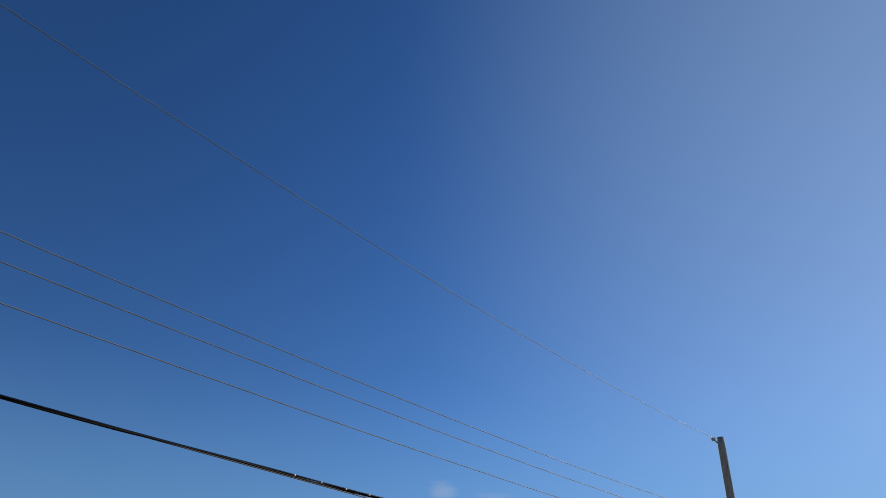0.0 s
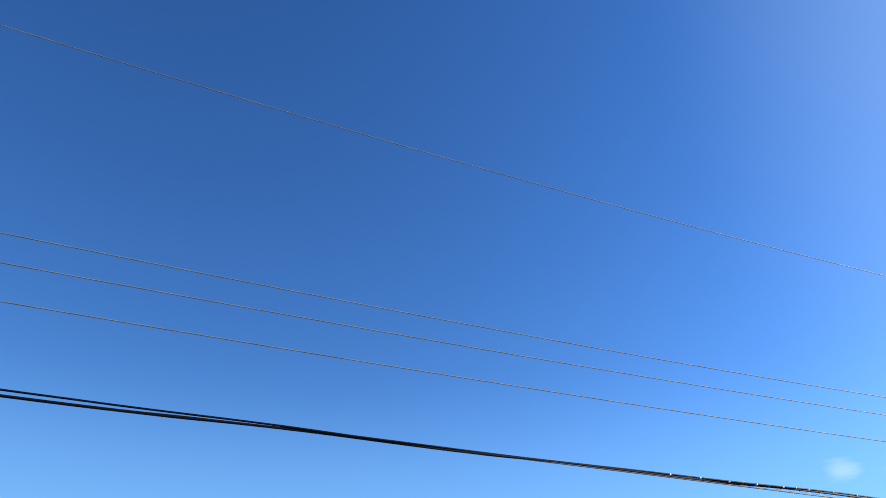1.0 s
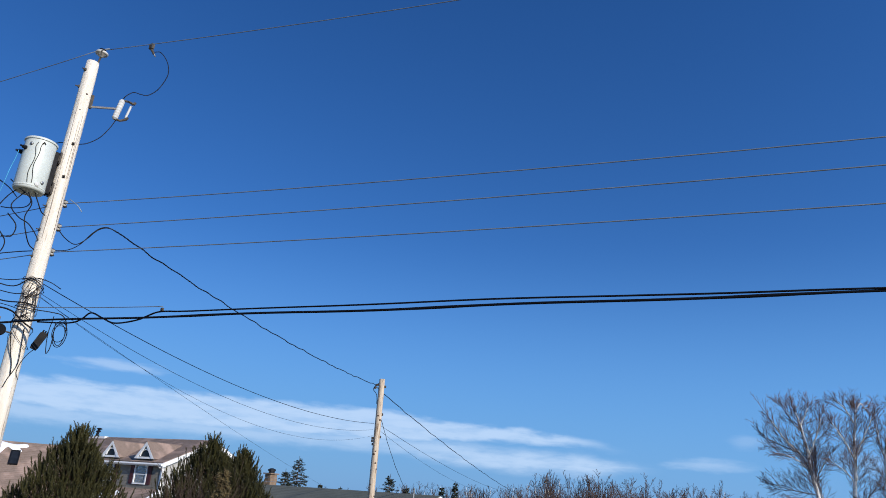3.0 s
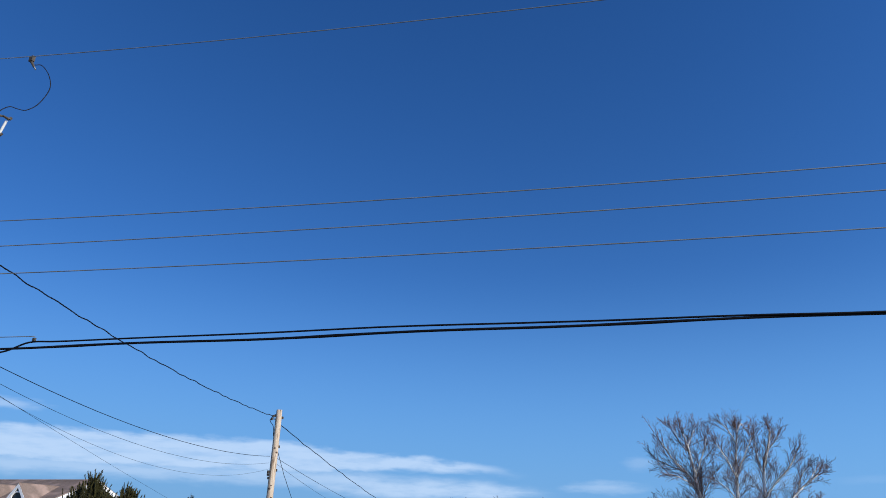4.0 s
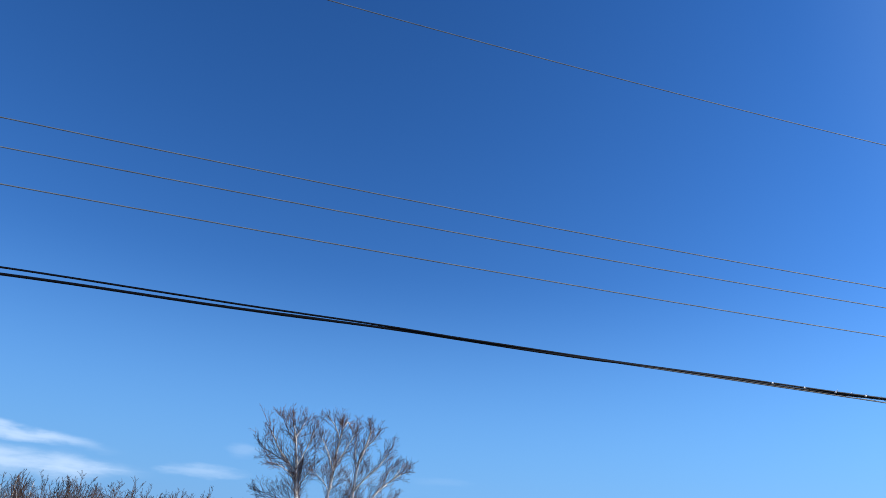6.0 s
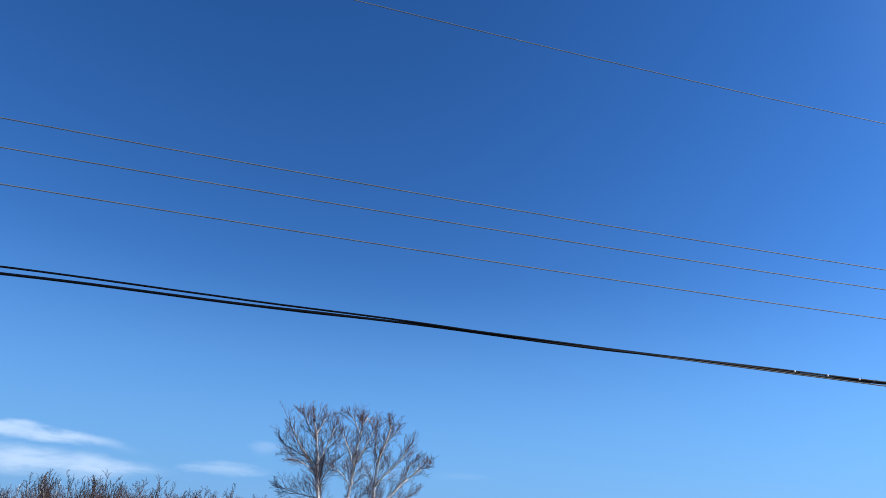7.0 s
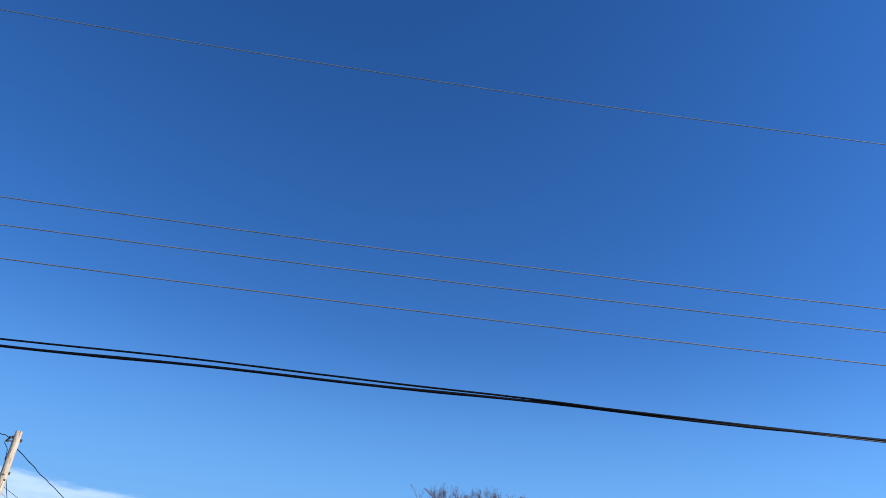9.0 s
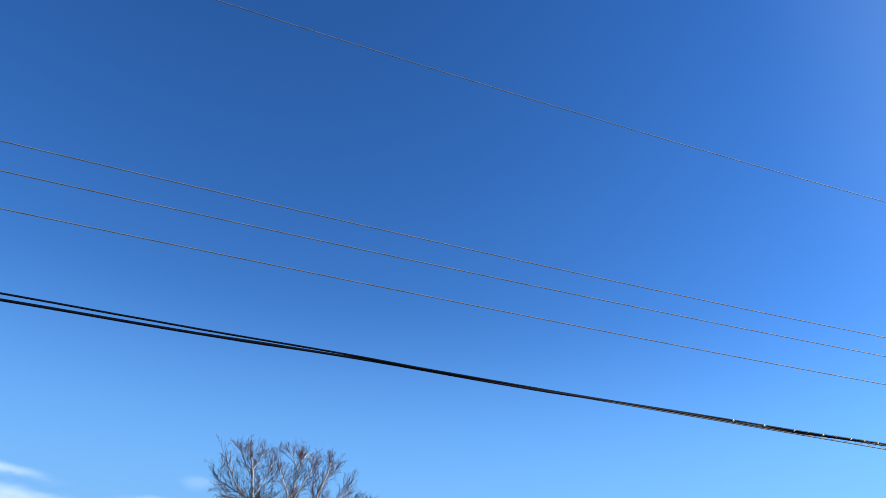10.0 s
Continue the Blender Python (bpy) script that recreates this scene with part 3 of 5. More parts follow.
for k in range(6):
    a = random.uniform(-1.3, 1.3)
    z = random.uniform(1.6, 9.0)
    d = (RIGHT * math.sin(a) + FRONT * math.cos(a)).normalized()
    r = 0.165 + (0.118 - 0.165) * (z - POLE.z + 0.5) / (top_z - POLE.z + 0.5)
    p = POLE + d * (r - 0.007)
    p.z = z
    g = turned([(random.uniform(0.012, 0.028), 0), (0.008, 0.012)], 8)
    near_cap(pole, "knot", g, "knot", Matrix.Translation(p) @ d.to_track_quat("Z", "Y").to_matrix().to_4x4())

# far pole, seen against the light
far = base_of("utility_pole", Matrix.Translation(FAR_POLE), "dark wooden utility pole seen against the bright sky", "utility pole", "wooden poles")
part("shaft", shaft(9.02 - FAR_POLE.z, 0.165, 0.135, 4), "pole_brown", far, smooth=True)
fr = Vector((math.cos(radians(-62.26)), math.sin(radians(-62.26)), 0))
g = Geo()
g.tube([Vector((0, 0, 8.80 - FAR_POLE.z)), -fr * 0.14 + Vector((0, 0, 8.84 - FAR_POLE.z)), -fr * 0.22 + Vector((0, 0, 8.94 - FAR_POLE.z))], 0.022, 8)
part("bracket", g, "rust", far)
near_cap(far, "insulator", turned([(0.03, -0.08), (0.06, -0.05), (0.075, 0.0), (0.045, 0.02), (0.07, 0.05), (0.03, 0.08)]), "porcelain",
         Matrix.Translation(FAR_POLE - fr * 0.25 + Vector((0, 0, 8.98 - FAR_POLE.z))) @ pose(0, 0, 0, 0, 60, 0))
for z in (6.27, 5.81, 5.22):
    near_cap(far, "insulator", spool(), "porcelain", Matrix.Translation(high(FAR_POLE, z, -0.18)))
nextp = base_of("utility_pole", Matrix.Translation(Vector((NEXT_POLE.x, NEXT_POLE.y, ground_z(NEXT_POLE.x, NEXT_POLE.y)))),
                "pale wooden utility pole farther along the road line", "utility pole", "wooden poles")
part("shaft", shaft(9.25 - ground_z(NEXT_POLE.x, NEXT_POLE.y), 0.165, 0.12, 6), "pole", nextp, smooth=True)

# ---------------- transformer ----------------
TANK = by_pole(66.05, 20.6, 0.12)
TANK.z = 6.2
tank = base_of("transformer", Matrix.Translation(TANK), "pale grey enamelled pole transformer hung on the wooden pole", "transformer")
tb = part("tank", turned([(0.18, 0.0), (0.235, 0.01), (0.25, 0.04), (0.25, 0.5), (0.252, 0.92), (0.252, 0.93)], 32), "tank", tank, smooth=False)
tb.data.polygons.foreach_set("use_smooth", [len(p.vertices) == 4 for p in tb.data.polygons])
part("lid", turned([(0.262, 0.925), (0.27, 0.93), (0.27, 0.955), (0.255, 0.972), (0.16, 0.995), (0.05, 1.0)], 32), "tank", tank, "pale grey domed lid")
part("rim", turned([(0.254, 0.05), (0.258, 0.06), (0.254, 0.075)], 32), "tank", tank)
away = Vector((POLE.x - TANK.x, POLE.y - TANK.y, 0))
reach = away.length
away.normalize()
ang = math.degrees(math.atan2(away.y, away.x))
for z in (0.12, 0.72):
    g = Geo()
    g.box(0.235, reach - 0.12, -0.07, 0.07, z - 0.01, z + 0.1)
    g.box(reach - 0.145, reach - 0.115, -0.10, 0.10, z - 0.06, z + 0.16)
    b = part("hanger", g, "rust", tank)
    b.rotation_euler = (0, 0, radians(ang))
g = Geo()
g.box(0.235, 0.30, -0.09, 0.09, 0.06, 0.86)
g.box(0.30, reach - 0.13, -0.02, 0.02, 0.1, 0.82)
b = part("mounting_plate", g, "black", tank, "dark mounting plate against the pole")
b.rotation_euler = (0, 0, radians(ang))
# low-voltage stubs on the side away from the pole, and a grounding lug
for k, (aa, z) in enumerate(((200, 0.74), (170, 0.70), (140, 0.74))):
    d = Vector((math.cos(radians(ang + aa)), math.sin(radians(ang + aa)), 0))
    b = near_cap(tank, "bushing", turned([(0.035, 0), (0.04, 0.02), (0.028, 0.03), (0.034, 0.06), (0.018, 0.07), (0.016, 0.11)], 12), "black",
                 Matrix.Translation(TANK + d * 0.245 + Vector((0, 0, z))) @ d.to_track_quat("Z", "Y").to_matrix().to_4x4(), "dark low-voltage bushing")
for k, (off, z, r) in enumerate(((0.10, 0.10, 0.04), (0.17, 0.16, 0.03), (-0.13, 0.82, 0.028))):
    d = (FRONT * math.sqrt(0.25 ** 2 - off ** 2) + RIGHT * off).normalized()
    near_cap(tank, "lug", turned([(r, 0), (r, 0.02), (r * 0.5, 0.03)], 10), "porcelain" if k == 0 else "steel",
             Matrix.Translation(TANK + d * 0.247 + Vector((0, 0, z))) @ d.to_track_quat("Z", "Y").to_matrix().to_4x4())
for off in (-0.05, 0.0):
    pts = []
    for i in range(10):
        z = 0.86 - 0.085 * i
        o = off + 0.018 * math.sin(i * 0.9 + off * 30) + (0.03 if i == 0 else 0)
        d = (FRONT * math.sqrt(0.25 ** 2 - o ** 2) + RIGHT * o)
        pts.append(d * 1.03 + Vector((0, 0, z)))
    g = Geo()
    g.tube(smooth_path(pts, 3), 0.006, 5)
    part("ground_lead", g, "cable", tank, "thin dark lead down the front of the tank")
g = Geo()
for r in (0.05, 0.053):
    g.tube([RIGHT * 0.03 + FRONT * 0.252 + Vector((0, 0, 0.84)), RIGHT * 0.05 + FRONT * 0.26 + Vector((0, 0, 0.88)), RIGHT * 0.075 + FRONT * 0.252 + Vector((0, 0, 0.845))], 0.012, 5)
part("clamp", g, "rust", tank)

# ---------------- fused cutout and its leads ----------------
cut = base_of("fuse_cutout", Matrix.Translation(by_pole(63.6, 25.7)), "white porcelain fuse cutout on a steel arm of the pole", "fuse cutout")
O = by_pole(63.6, 25.7)


def cp(b, e, f=0.0):
    return by_pole(b, e, f) - O


g = Geo()
g.tube([cp(63.75, 25.6), cp(61.75, 26.02)], 0.024, 4)
part("arm", g, "dark_steel", cut)
g = Geo()
q = cp(63.62, 26.0)
g.box(q.x - 0.022, q.x + 0.022, q.y - 0.03, q.y + 0.03, q.z - 0.14, q.z + 0.14)
part("bracket", g, "rust", cut)
p0, p1 = cp(61.72, 25.25), cp(61.45, 26.75)
body = Geo()
prof = [0.03]
pts = [p0]
for i in range(1, 15):
    pts.append(p0.lerp(p1, i / 15))
    prof.append(0.058 if i % 2 else 0.05)
body.tube(pts + [p1], prof + [0.03], 14)
part("insulator", body, "porcelain", cut, "ribbed white porcelain body", smooth=False)
g = Geo()
g.tube([cp(60.95, 25.55), cp(60.75, 26.5)], 0.022, 10)
part("fuse_tube", g, "porcelain", cut, "white fuse tube")
for a0, b0, c0 in (((61.5, 26.7), (61.0, 26.75), (60.6, 26.65)), ((61.7, 25.3), (61.3, 25.25), (60.9, 25.45))):
    g = Geo()
    g.tube([cp(*a0), cp(*b0), cp(*c0)], [0.025, 0.022, 0.03], 6)
    g.tube([cp(*c0), cp(c0[0] - 0.1, c0[1] + 0.15)], 0.028, 6)
    part("contact", g, "rust", cut)

wire("jumper_lead", smooth_path([by_pole(60.0, 30.7), by_pole(59.5, 30.8), by_pole(58.85, 30.25), by_pole(58.6, 29.4), by_pole(59.05, 28.25),
                                 by_pole(59.7, 27.6), by_pole(60.25, 27.5), by_pole(60.8, 27.5), by_pole(61.25, 27.15), by_pole(61.45, 26.8)]), 0.0085, "cable",
     "thin dark lead looping from the primary wire to the cutout", "wire")
wire("jumper_lead", smooth_path([by_pole(61.6, 25.2), by_pole(61.9, 24.5), by_pole(62.4, 23.7), by_pole(63.1, 23.1), by_pole(63.7, 22.85), by_pole(64.3, 22.7, -0.2), by_pole(65.0, 22.6, -0.3), TANK - FRONT * 0.2 + Vector((0, 0, 0.96))]), 0.0085, "cable",
     "thin dark lead from the cutout to the transformer", "wire")
clamp = base_of("hot_line_clamp", Matrix.Translation(by_pole(60.3, 31.0)), "small rusty clamp hanging from the primary wire", "wire clamp")
g = Geo()
g.box(-0.05, 0.05, -0.03, 0.03, -0.05, 0.06)
g.tube([(0, 0, -0.04), (0.05, 0.05, -0.16)], [0.03, 0.02], 8)
part("jaw", g, "rust", clamp)
g = Geo()
g.tube([(0.05, 0.05, -0.15), (0.075, 0.075, -0.21)], 0.014, 8)
part("eye", g, "steel", clamp)

# ---------------- drip loops and slack at the pole ----------------
LOOPS = [
    [(66.6, 18.9, .1), (67.2, 18.1, .12), (67.6, 17.0, .12), (67.2, 15.9, .1), (66.6, 15.1, .1), (66.7, 14.3, .1), (67.2, 13.8, .08)],
    [(66.2, 18.7, .15), (66.8, 17.6, .2), (66.2, 16.9, .15), (65.5, 16.6, .1), (64.9, 16.0, .1), (64.6, 15.6, .1)],
    [(66.0, 18.7, .2), (65.6, 18.0, .22), (65.8, 17.0, .2), (65.5, 16.0, .2), (65.1, 15.2, .15), (64.7, 14.9, .12)],
    [(65.6, 18.8, .2), (65.2, 18.1, .2), (64.9, 17.6, .16), (64.6, 17.4, .14)],
    [(67.3, 19.3, .1), (66.7, 18.9, .2), (66.1, 18.6, .28), (65.7, 18.2, .26), (65.9, 17.7, .22), (66.7, 17.4, .16), (67.4, 17.3, .1)],
    [(69.0, 19.6, .1), (68.0, 19.1, .12), (67.2, 18.7, .2), (66.6, 18.2, .25)],
    [(66.9, 17.0, .1), (66.2, 16.3, .1), (66.3, 15.5, .1), (66.9, 15.4, .1)],
    [(68.3, 14.2, .1), (67.3, 14.0, .08), (66.4, 14.3, .06), (65.5, 14.6, .05), (64.8, 14.8, .1)],
]
for pts in LOOPS:
    wire("drip_loop", smooth_path([by_pole(*p) for p in pts]), 0.0098, "cable", "black insulated loop hanging below the transformer", "cable", "drip loops")
wire("tie_rope", smooth_path([by_pole(67.3, 21.43, .2), by_pole(67.35, 20.86, .22), by_pole(67.51, 19.93, .2), by_pole(67.62, 18.92, .2), by_pole(67.8, 17.6, .2), by_pole(68.1, 16.6, .2)]), 0.007, "rope", "bright blue rope hanging by the transformer", "rope")

for k in range(11):
    z0, zh, wide, ph = random.uniform(3.95, 4.5), random.uniform(0.10, 0.34), random.uniform(0.35, 1.0), random.uniform(-0.5, 0.6)
    r = 0.150 + random.uniform(0.004, 0.022)
    pts = []
    for i in range(25):
        a = i / 24 * math.tau * random.uniform(0.96, 1.0)
        b = ph + wide * math.sin(a) + 0.25 * math.sin(2 * a + k)
        q = POLE + RIGHT * r * math.sin(b) + FRONT * r * math.cos(b)
        q.z = z0 + zh * math.cos(a + 0.5 * math.sin(a * 2 + k))
        pts.append(q)
    wire("wire_tangle", smooth_path(pts, 2), random.choice((0.0028, 0.0035, 0.0045)), "old_wire", "thin brown-black wire tangled on the face of the pole", "wire", "cable slack")
for k in range(6):
    z0 = random.uniform(3.75, 4.62)
    tilt, ph = random.uniform(0.06, 0.36), random.uniform(0, 6.28)
    r = 0.152 + random.uniform(0.004, 0.03)
    pts = []
    for i in range(19):
        a = ph + i / 18 * random.choice((4.5, 6.28, 6.28))
        pts.append(POLE * 1 + RIGHT * r * math.sin(a) + FRONT * r * math.cos(a))
        pts[-1].z = z0 + tilt * math.sin(a * 0.8 + k)
    wire("cable_wrap", smooth_path(pts, 2), random.choice((0.003, 0.004, 0.006)), "cable", "black cable slack wound round the pole", "cable", "cable slack")
for pts, r in (([(63.7, 12.6, .16), (64.4, 12.9, .17), (65.3, 12.2, .1), (66.7, 12.3, .1), (69.5, 12.9, .1)], .010),
               ([(62.4, 12.55, .1), (63.2, 12.9, .14), (64.2, 13.0, .17), (65.5, 12.6, .1), (66.8, 12.5, .1), (69.5, 12.6, .1)], .008),
               ([(64.4, 11.9, .16), (65.2, 11.7, .12), (66.6, 11.8, .1), (69.5, 12.0, .1)], .008),
               ([(63.6, 11.1, .15), (64.4, 11.2, .17), (65.6, 11.1, .1), (67.0, 11.25, .1), (69.5, 11.4, .1)], .012),
               ([(64.3, 10.6, .17), (65.4, 10.85, .1), (67.0, 10.95, .1), (69.5, 11.0, .1)], .006),
               ([(64.7, 9.0, .17), (64.5, 8.0, .17), (64.2, 7.0, .17), (64.1, 6.2, .17)], .008),
               ([(64.0, 9.5, .17), (63.9, 8.2, .17), (63.85, 7.0, .17), (64.2, 6.0, .17), (64.35, 5.4, .17)], .007),
               ([(62.9, 8.4, .1), (63.5, 7.6, .1), (63.8, 6.6, .12), (63.6, 6.0, .12)], .006),
               ([(62.4, 10.6, .12), (62.5, 9.4, .12), (62.4, 8.3, .12), (62.3, 8.0, .12), (62.15, 8.6, .12), (62.2, 10.2, .12)], .007)):
    wire("slack_cable", smooth_path([by_pole(*p) for p in pts]), r, "cable", "black cable end tied off at the pole", "cable", "cable slack")
# hanging coil beside the pole
pts = []
for i in range(70):
    a = i / 70 * math.tau * 3.3
    q = by_pole(61.8, 9.6, 0.1 + 0.0005 * i) + RIGHT * (0.095 + 0.018 * math.sin(i * 0.21)) * math.sin(a)
    q.z += (0.185 + 0.05 * math.sin(i * 0.17)) * math.cos(a) - 0.03
    pts.append(q)
wire("cable_coil", pts, 0.007, "cable", "hanging coil of spare black cable", "cable", "cable slack")
# sagging slack along the cable
for pts, r in (([(64.9, 10.9, .18), (63.6, 10.85, .17), (62.6, 10.85, .15), (61.9, 10.75, .13), (61.5, 10.2, .12), (61.45, 9.4, .12)], .009),
               ([(69.5, 10.2, .14), (68.2, 9.9, .14), (67.0, 10.1, .14), (66.0, 10.6, .16), (65.0, 10.5, .18), (64.2, 9.9, .2), (63.5, 9.5, .2)], .014)):
    wire("slack_cable", smooth_path([by_pole(*p) for p in pts]), r, "cable", "thick black cable looping along the line", "cable", "cable slack")
def on_line(bearing, el):
    """A point of that bearing and height in the plane of the road line's cables."""
    a, b = high(POLE, 3.94, 0.2), high(FAR_POLE, 3.72, 0.2)
    w = Vector((math.cos(radians(bearing)), math.sin(radians(bearing)), 0))
    q = a.lerp(b, -(a - EYE).dot(w) / (b - a).dot(w))
    q.z = EYE.z + math.hypot(q.x, q.y) * math.tan(radians(el))
    return q


wire("telephone_cable", smooth_path([on_line(*p) for p in ((63.31, 10.05), (61.38, 10.31), (60.64, 10.68), (60.08, 11.26), (59.26, 11.02), (58.37, 10.79), (56.89, 11.26), (55.59, 12.05))] + [upper[0], upper[1]]), 0.0128, "cable",
     "black telephone cable hanging in slack waves beside the pole", "cable", "black cables of the road line", 8)
wire("telephone_cable", sagging(high(NEXT_POLE, 3.95, 0.2), high(POLE, 3.94, 0.2), 0.2), 0.019, "cable", "thick black telephone cable running on past the pole", "cable", "black cables of the road line", 8)
wire("messenger_wire", sagging(by_pole(63.7, 11.0, .15), high(POLE, 4.1, 0.2).lerp(high(FAR_POLE, 3.85, 0.2), 0.085), 0.01), 0.006, "wire", "thin steel strand above the telephone cable", "wire")

box = base_of("terminal_box", Matrix.Translation(by_pole(62.95, 8.75, 0.12)) @ pose(0, 0, 0, 0, 0, 64.18) @ pose(0, 0, 0, 0, 22, 0), "small black cable terminal box hung beside the pole", "terminal box")
g = Geo()
g.prism([(-0.05, -0.05, -0.15), (0.05, -0.05, -0.15), (0.06, -0.05, -0.1), (0.06, -0.05, 0.13), (0.03, -0.05, 0.16), (-0.03, -0.05, 0.16), (-0.06, -0.05, 0.13), (-0.06, -0.05, -0.1)], (0, 0.10, 0))
part("case", g, "black", box)
for x in (-0.035, 0.0, 0.035):
    g = Geo()
    g.tube([(x, 0, 0.15), (x, 0, 0.2)], 0.012, 8)
    part("gland", g, "black", box)
clo = base_of("splice_closure", Matrix.Translation(by_pole(66.05, 9.0, 0.16)) @ pose(0, 0, 0, 0, 0, 10), "black splice closure hung on the telephone cable", "splice closure")
g = Geo()
g.tube([(-0.32, 0, 0), (-0.3, 0, 0), (-0.29, 0, 0), (0.29, 0, 0), (0.3, 0, 0), (0.32, 0, 0)], [0.07, 0.088, 0.092, 0.092, 0.088, 0.07], 16)
part("case", g, "black", clo)
for x in (-0.2, 0.2):
    g = Geo()
    g.tube([(x, 0, 0.08), (x, 0, 0.22)], 0.01, 6)
    part("hanger", g, "steel", clo)
g = Geo()
q = POLE.copy()
q.z = clo.matrix_world.translation.z + 0.02
g.tube([(0.1, 0, 0.02), clo.matrix_world.inverted() @ q], 0.014, 6)
part("bracket", g, "rust", clo)
for s in (0.085,):
    p = high(POLE, 4.03, 0.2).lerp(high(FAR_POLE, 3.8, 0.2), s)
    c = base_of("cable_clamp", Matrix.Translation(p), "small metal clamp on the cable strand", "cable clamp")
    g = Geo()
    g.box(-0.022, 0.022, -0.015, 0.015, 0.0, 0.045)
    g.tube([(-0.03, 0, 0.02), (0.03, 0, 0.02)], 0.012, 6)
    part("jaw", g, "rust", c)

# ---------------- service pole and its drops ----------------
SP = at(37.9, 28.0)
sp = base_of("service_pole", Matrix.Translation(SP), "short weathered wooden service pole standing beside the grey-roofed house", "utility pole", "wooden poles")
part("shaft", shaft(5.97 - SP.z, 0.135, 0.112, 2), "pole_brown", sp, smooth=True)
for k in range(26):
    a, z = random.uniform(-1.2, 1.2), random.uniform(-1.0, 5.0)
    d = (Vector((math.cos(radians(37.9)), math.sin(radians(37.9)), 0)) * math.sin(a) + Vector((math.sin(radians(37.9)), -math.cos(radians(37.9)), 0)) * math.cos(a)).normalized()
    r = 0.135 - 0.023 * (z - SP.z) / (5.97 - SP.z)
    near_cap(sp, "knot", turned([(random.uniform(0.02, 0.052), 0), (0.012, 0.014)], 8), "knot", Matrix.Translation(Vector((SP.x, SP.y, z)) + d * (r - 0.006)) @ d.to_track_quat("Z", "Y").to_matrix().to_4x4())
SR = Vector((math.cos(radians(37.9)), math.sin(radians(37.9)), 0))
SF = Vector((math.sin(radians(37.9)), -math.cos(radians(37.9)), 0))


def by_sp(dx, z, f=0.0):
    q = SP + SR * dx + SF * f
    q.z = z
    return q


for z, dx in ((5.72, -0.2), (5.62, -0.24), (5.75, -0.12), (5.68, 0.14), (3.62, -0.16), (3.72, -0.16), (3.78, 0.12), (3.5, -0.13), (4.62, 0.12)):
    g = Geo()
    g.tube([by_sp(dx * 0.4, z) - SP, by_sp(dx, z + 0.01) - SP], 0.018, 6)
    g.box(by_sp(dx, z).x - SP.x - 0.03, by_sp(dx, z).x - SP.x + 0.03, by_sp(dx, z).y - SP.y - 0.03, by_sp(dx, z).y - SP.y + 0.03, z - SP.z - 0.04, z - SP.z + 0.05)
    part("clamp", g, "rust", sp)
wire("service_lead", smooth_path([by_sp(-0.24, 5.7), by_sp(-0.3, 5.55), by_sp(-0.16, 5.35), by_sp(-0.12, 5.0)]), 0.012, "cable", "short dark lead at the pole top", "cable")


def twisted(p, q, sag, r, turns, n=160, strands=3):
    g = Geo()
    mid = sagging(p, q, sag, n)
    mid = [c + Vector((0, 0, r * 1.3 * math.sin(i * 0.9) * math.sin(i * 0.13) + r * math.sin(i * 0.37))) for i, c in enumerate(mid)]
    for k in range(strands):
        pts = []
        for i, c in enumerate(mid):
            a = k * math.tau / strands + i / n * turns * math.tau
            pts.append(c + Vector((0, 0, 1)) * r * math.sin(a) + (NEAR if k else NEAR) * r * math.cos(a))
        g.tube(pts, r * 0.72, 5)
    return g


def drop(name, geo, label):
    return tagged(part(name, geo, "cable", smooth=True), label, "cable", "service drops")


drop("service_cable", twisted(by_pole(59.8, 17.38, -.1), by_sp(-0.2, 5.72), 0.24, 0.0095, 40), "twisted black service cable slung between the two poles")
for pts in ([(63.5, 16.6), (62.9, 16.1), (62.2, 15.85), (61.6, 16.3), (61.0, 17.1), (60.5, 17.42), (60.1, 17.45), (59.8, 17.38)], [(63.5, 15.1), (62.6, 15.35), (61.9, 15.9), (61.3, 16.8), (60.85, 17.3), (60.4, 17.5), (60.0, 17.45), (59.8, 17.38)], [(63.3, 18.9), (62.7, 18.6), (62.3, 18.2)]):
    wire("service_lead", smooth_path([by_pole(*p, -.1) for p in pts]), 0.008, "cable" if len(pts) > 3 else "wire", "thin dark lead from the bare wire to the service cable", "cable", "service drops")
drop("service_cable", twisted(by_sp(0.12, 5.4), up_at(26.5, 0.8, 66), 0.3, 0.0115, 36), "twisted black service cable running on towards the wood")
drop("service_cable", twisted(by_sp(0.1, 4.45), up_at(35.2, 0.55, 37.5), 0.25, 0.0095, 14, 60), "twisted black service cable falling to the grey roof")


def thin(p, q, sag, r, label):
    g = Geo()
    g.tube(sagging(p, q, sag), r, 5)
    drop("drop_wire", g, label)


thin(by_pole(63.6, 12.7, .1), by_sp(-0.16, 4.27), 0.50, 0.0075, "thin black telephone drop between the two poles")
thin(by_pole(63.55, 12.0, .1), by_sp(-0.16, 4.04), 0.70, 0.0044, "thin black telephone drop between the two poles")
thin(by_pole(63.5, 11.75, .1), by_sp(-0.16, 3.82), 0.95, 0.0032, "thin black telephone drop between the two poles")
thin(by_pole(63.5, 11.7, .1), up_at(41.2, 0.4, 42), 0.12, 0.0036, "thin black telephone drop falling to the houses")
thin(by_sp(0.12, 4.2), up_at(28.4, 1.2, 60), 0.25, 0.008, "thin black telephone drop running on towards the wood")
thin(by_sp(0.12, 4.0), up_at(29.4, 1.0, 60), 0.4, 0.0055, "thin black telephone drop running on towards the wood")


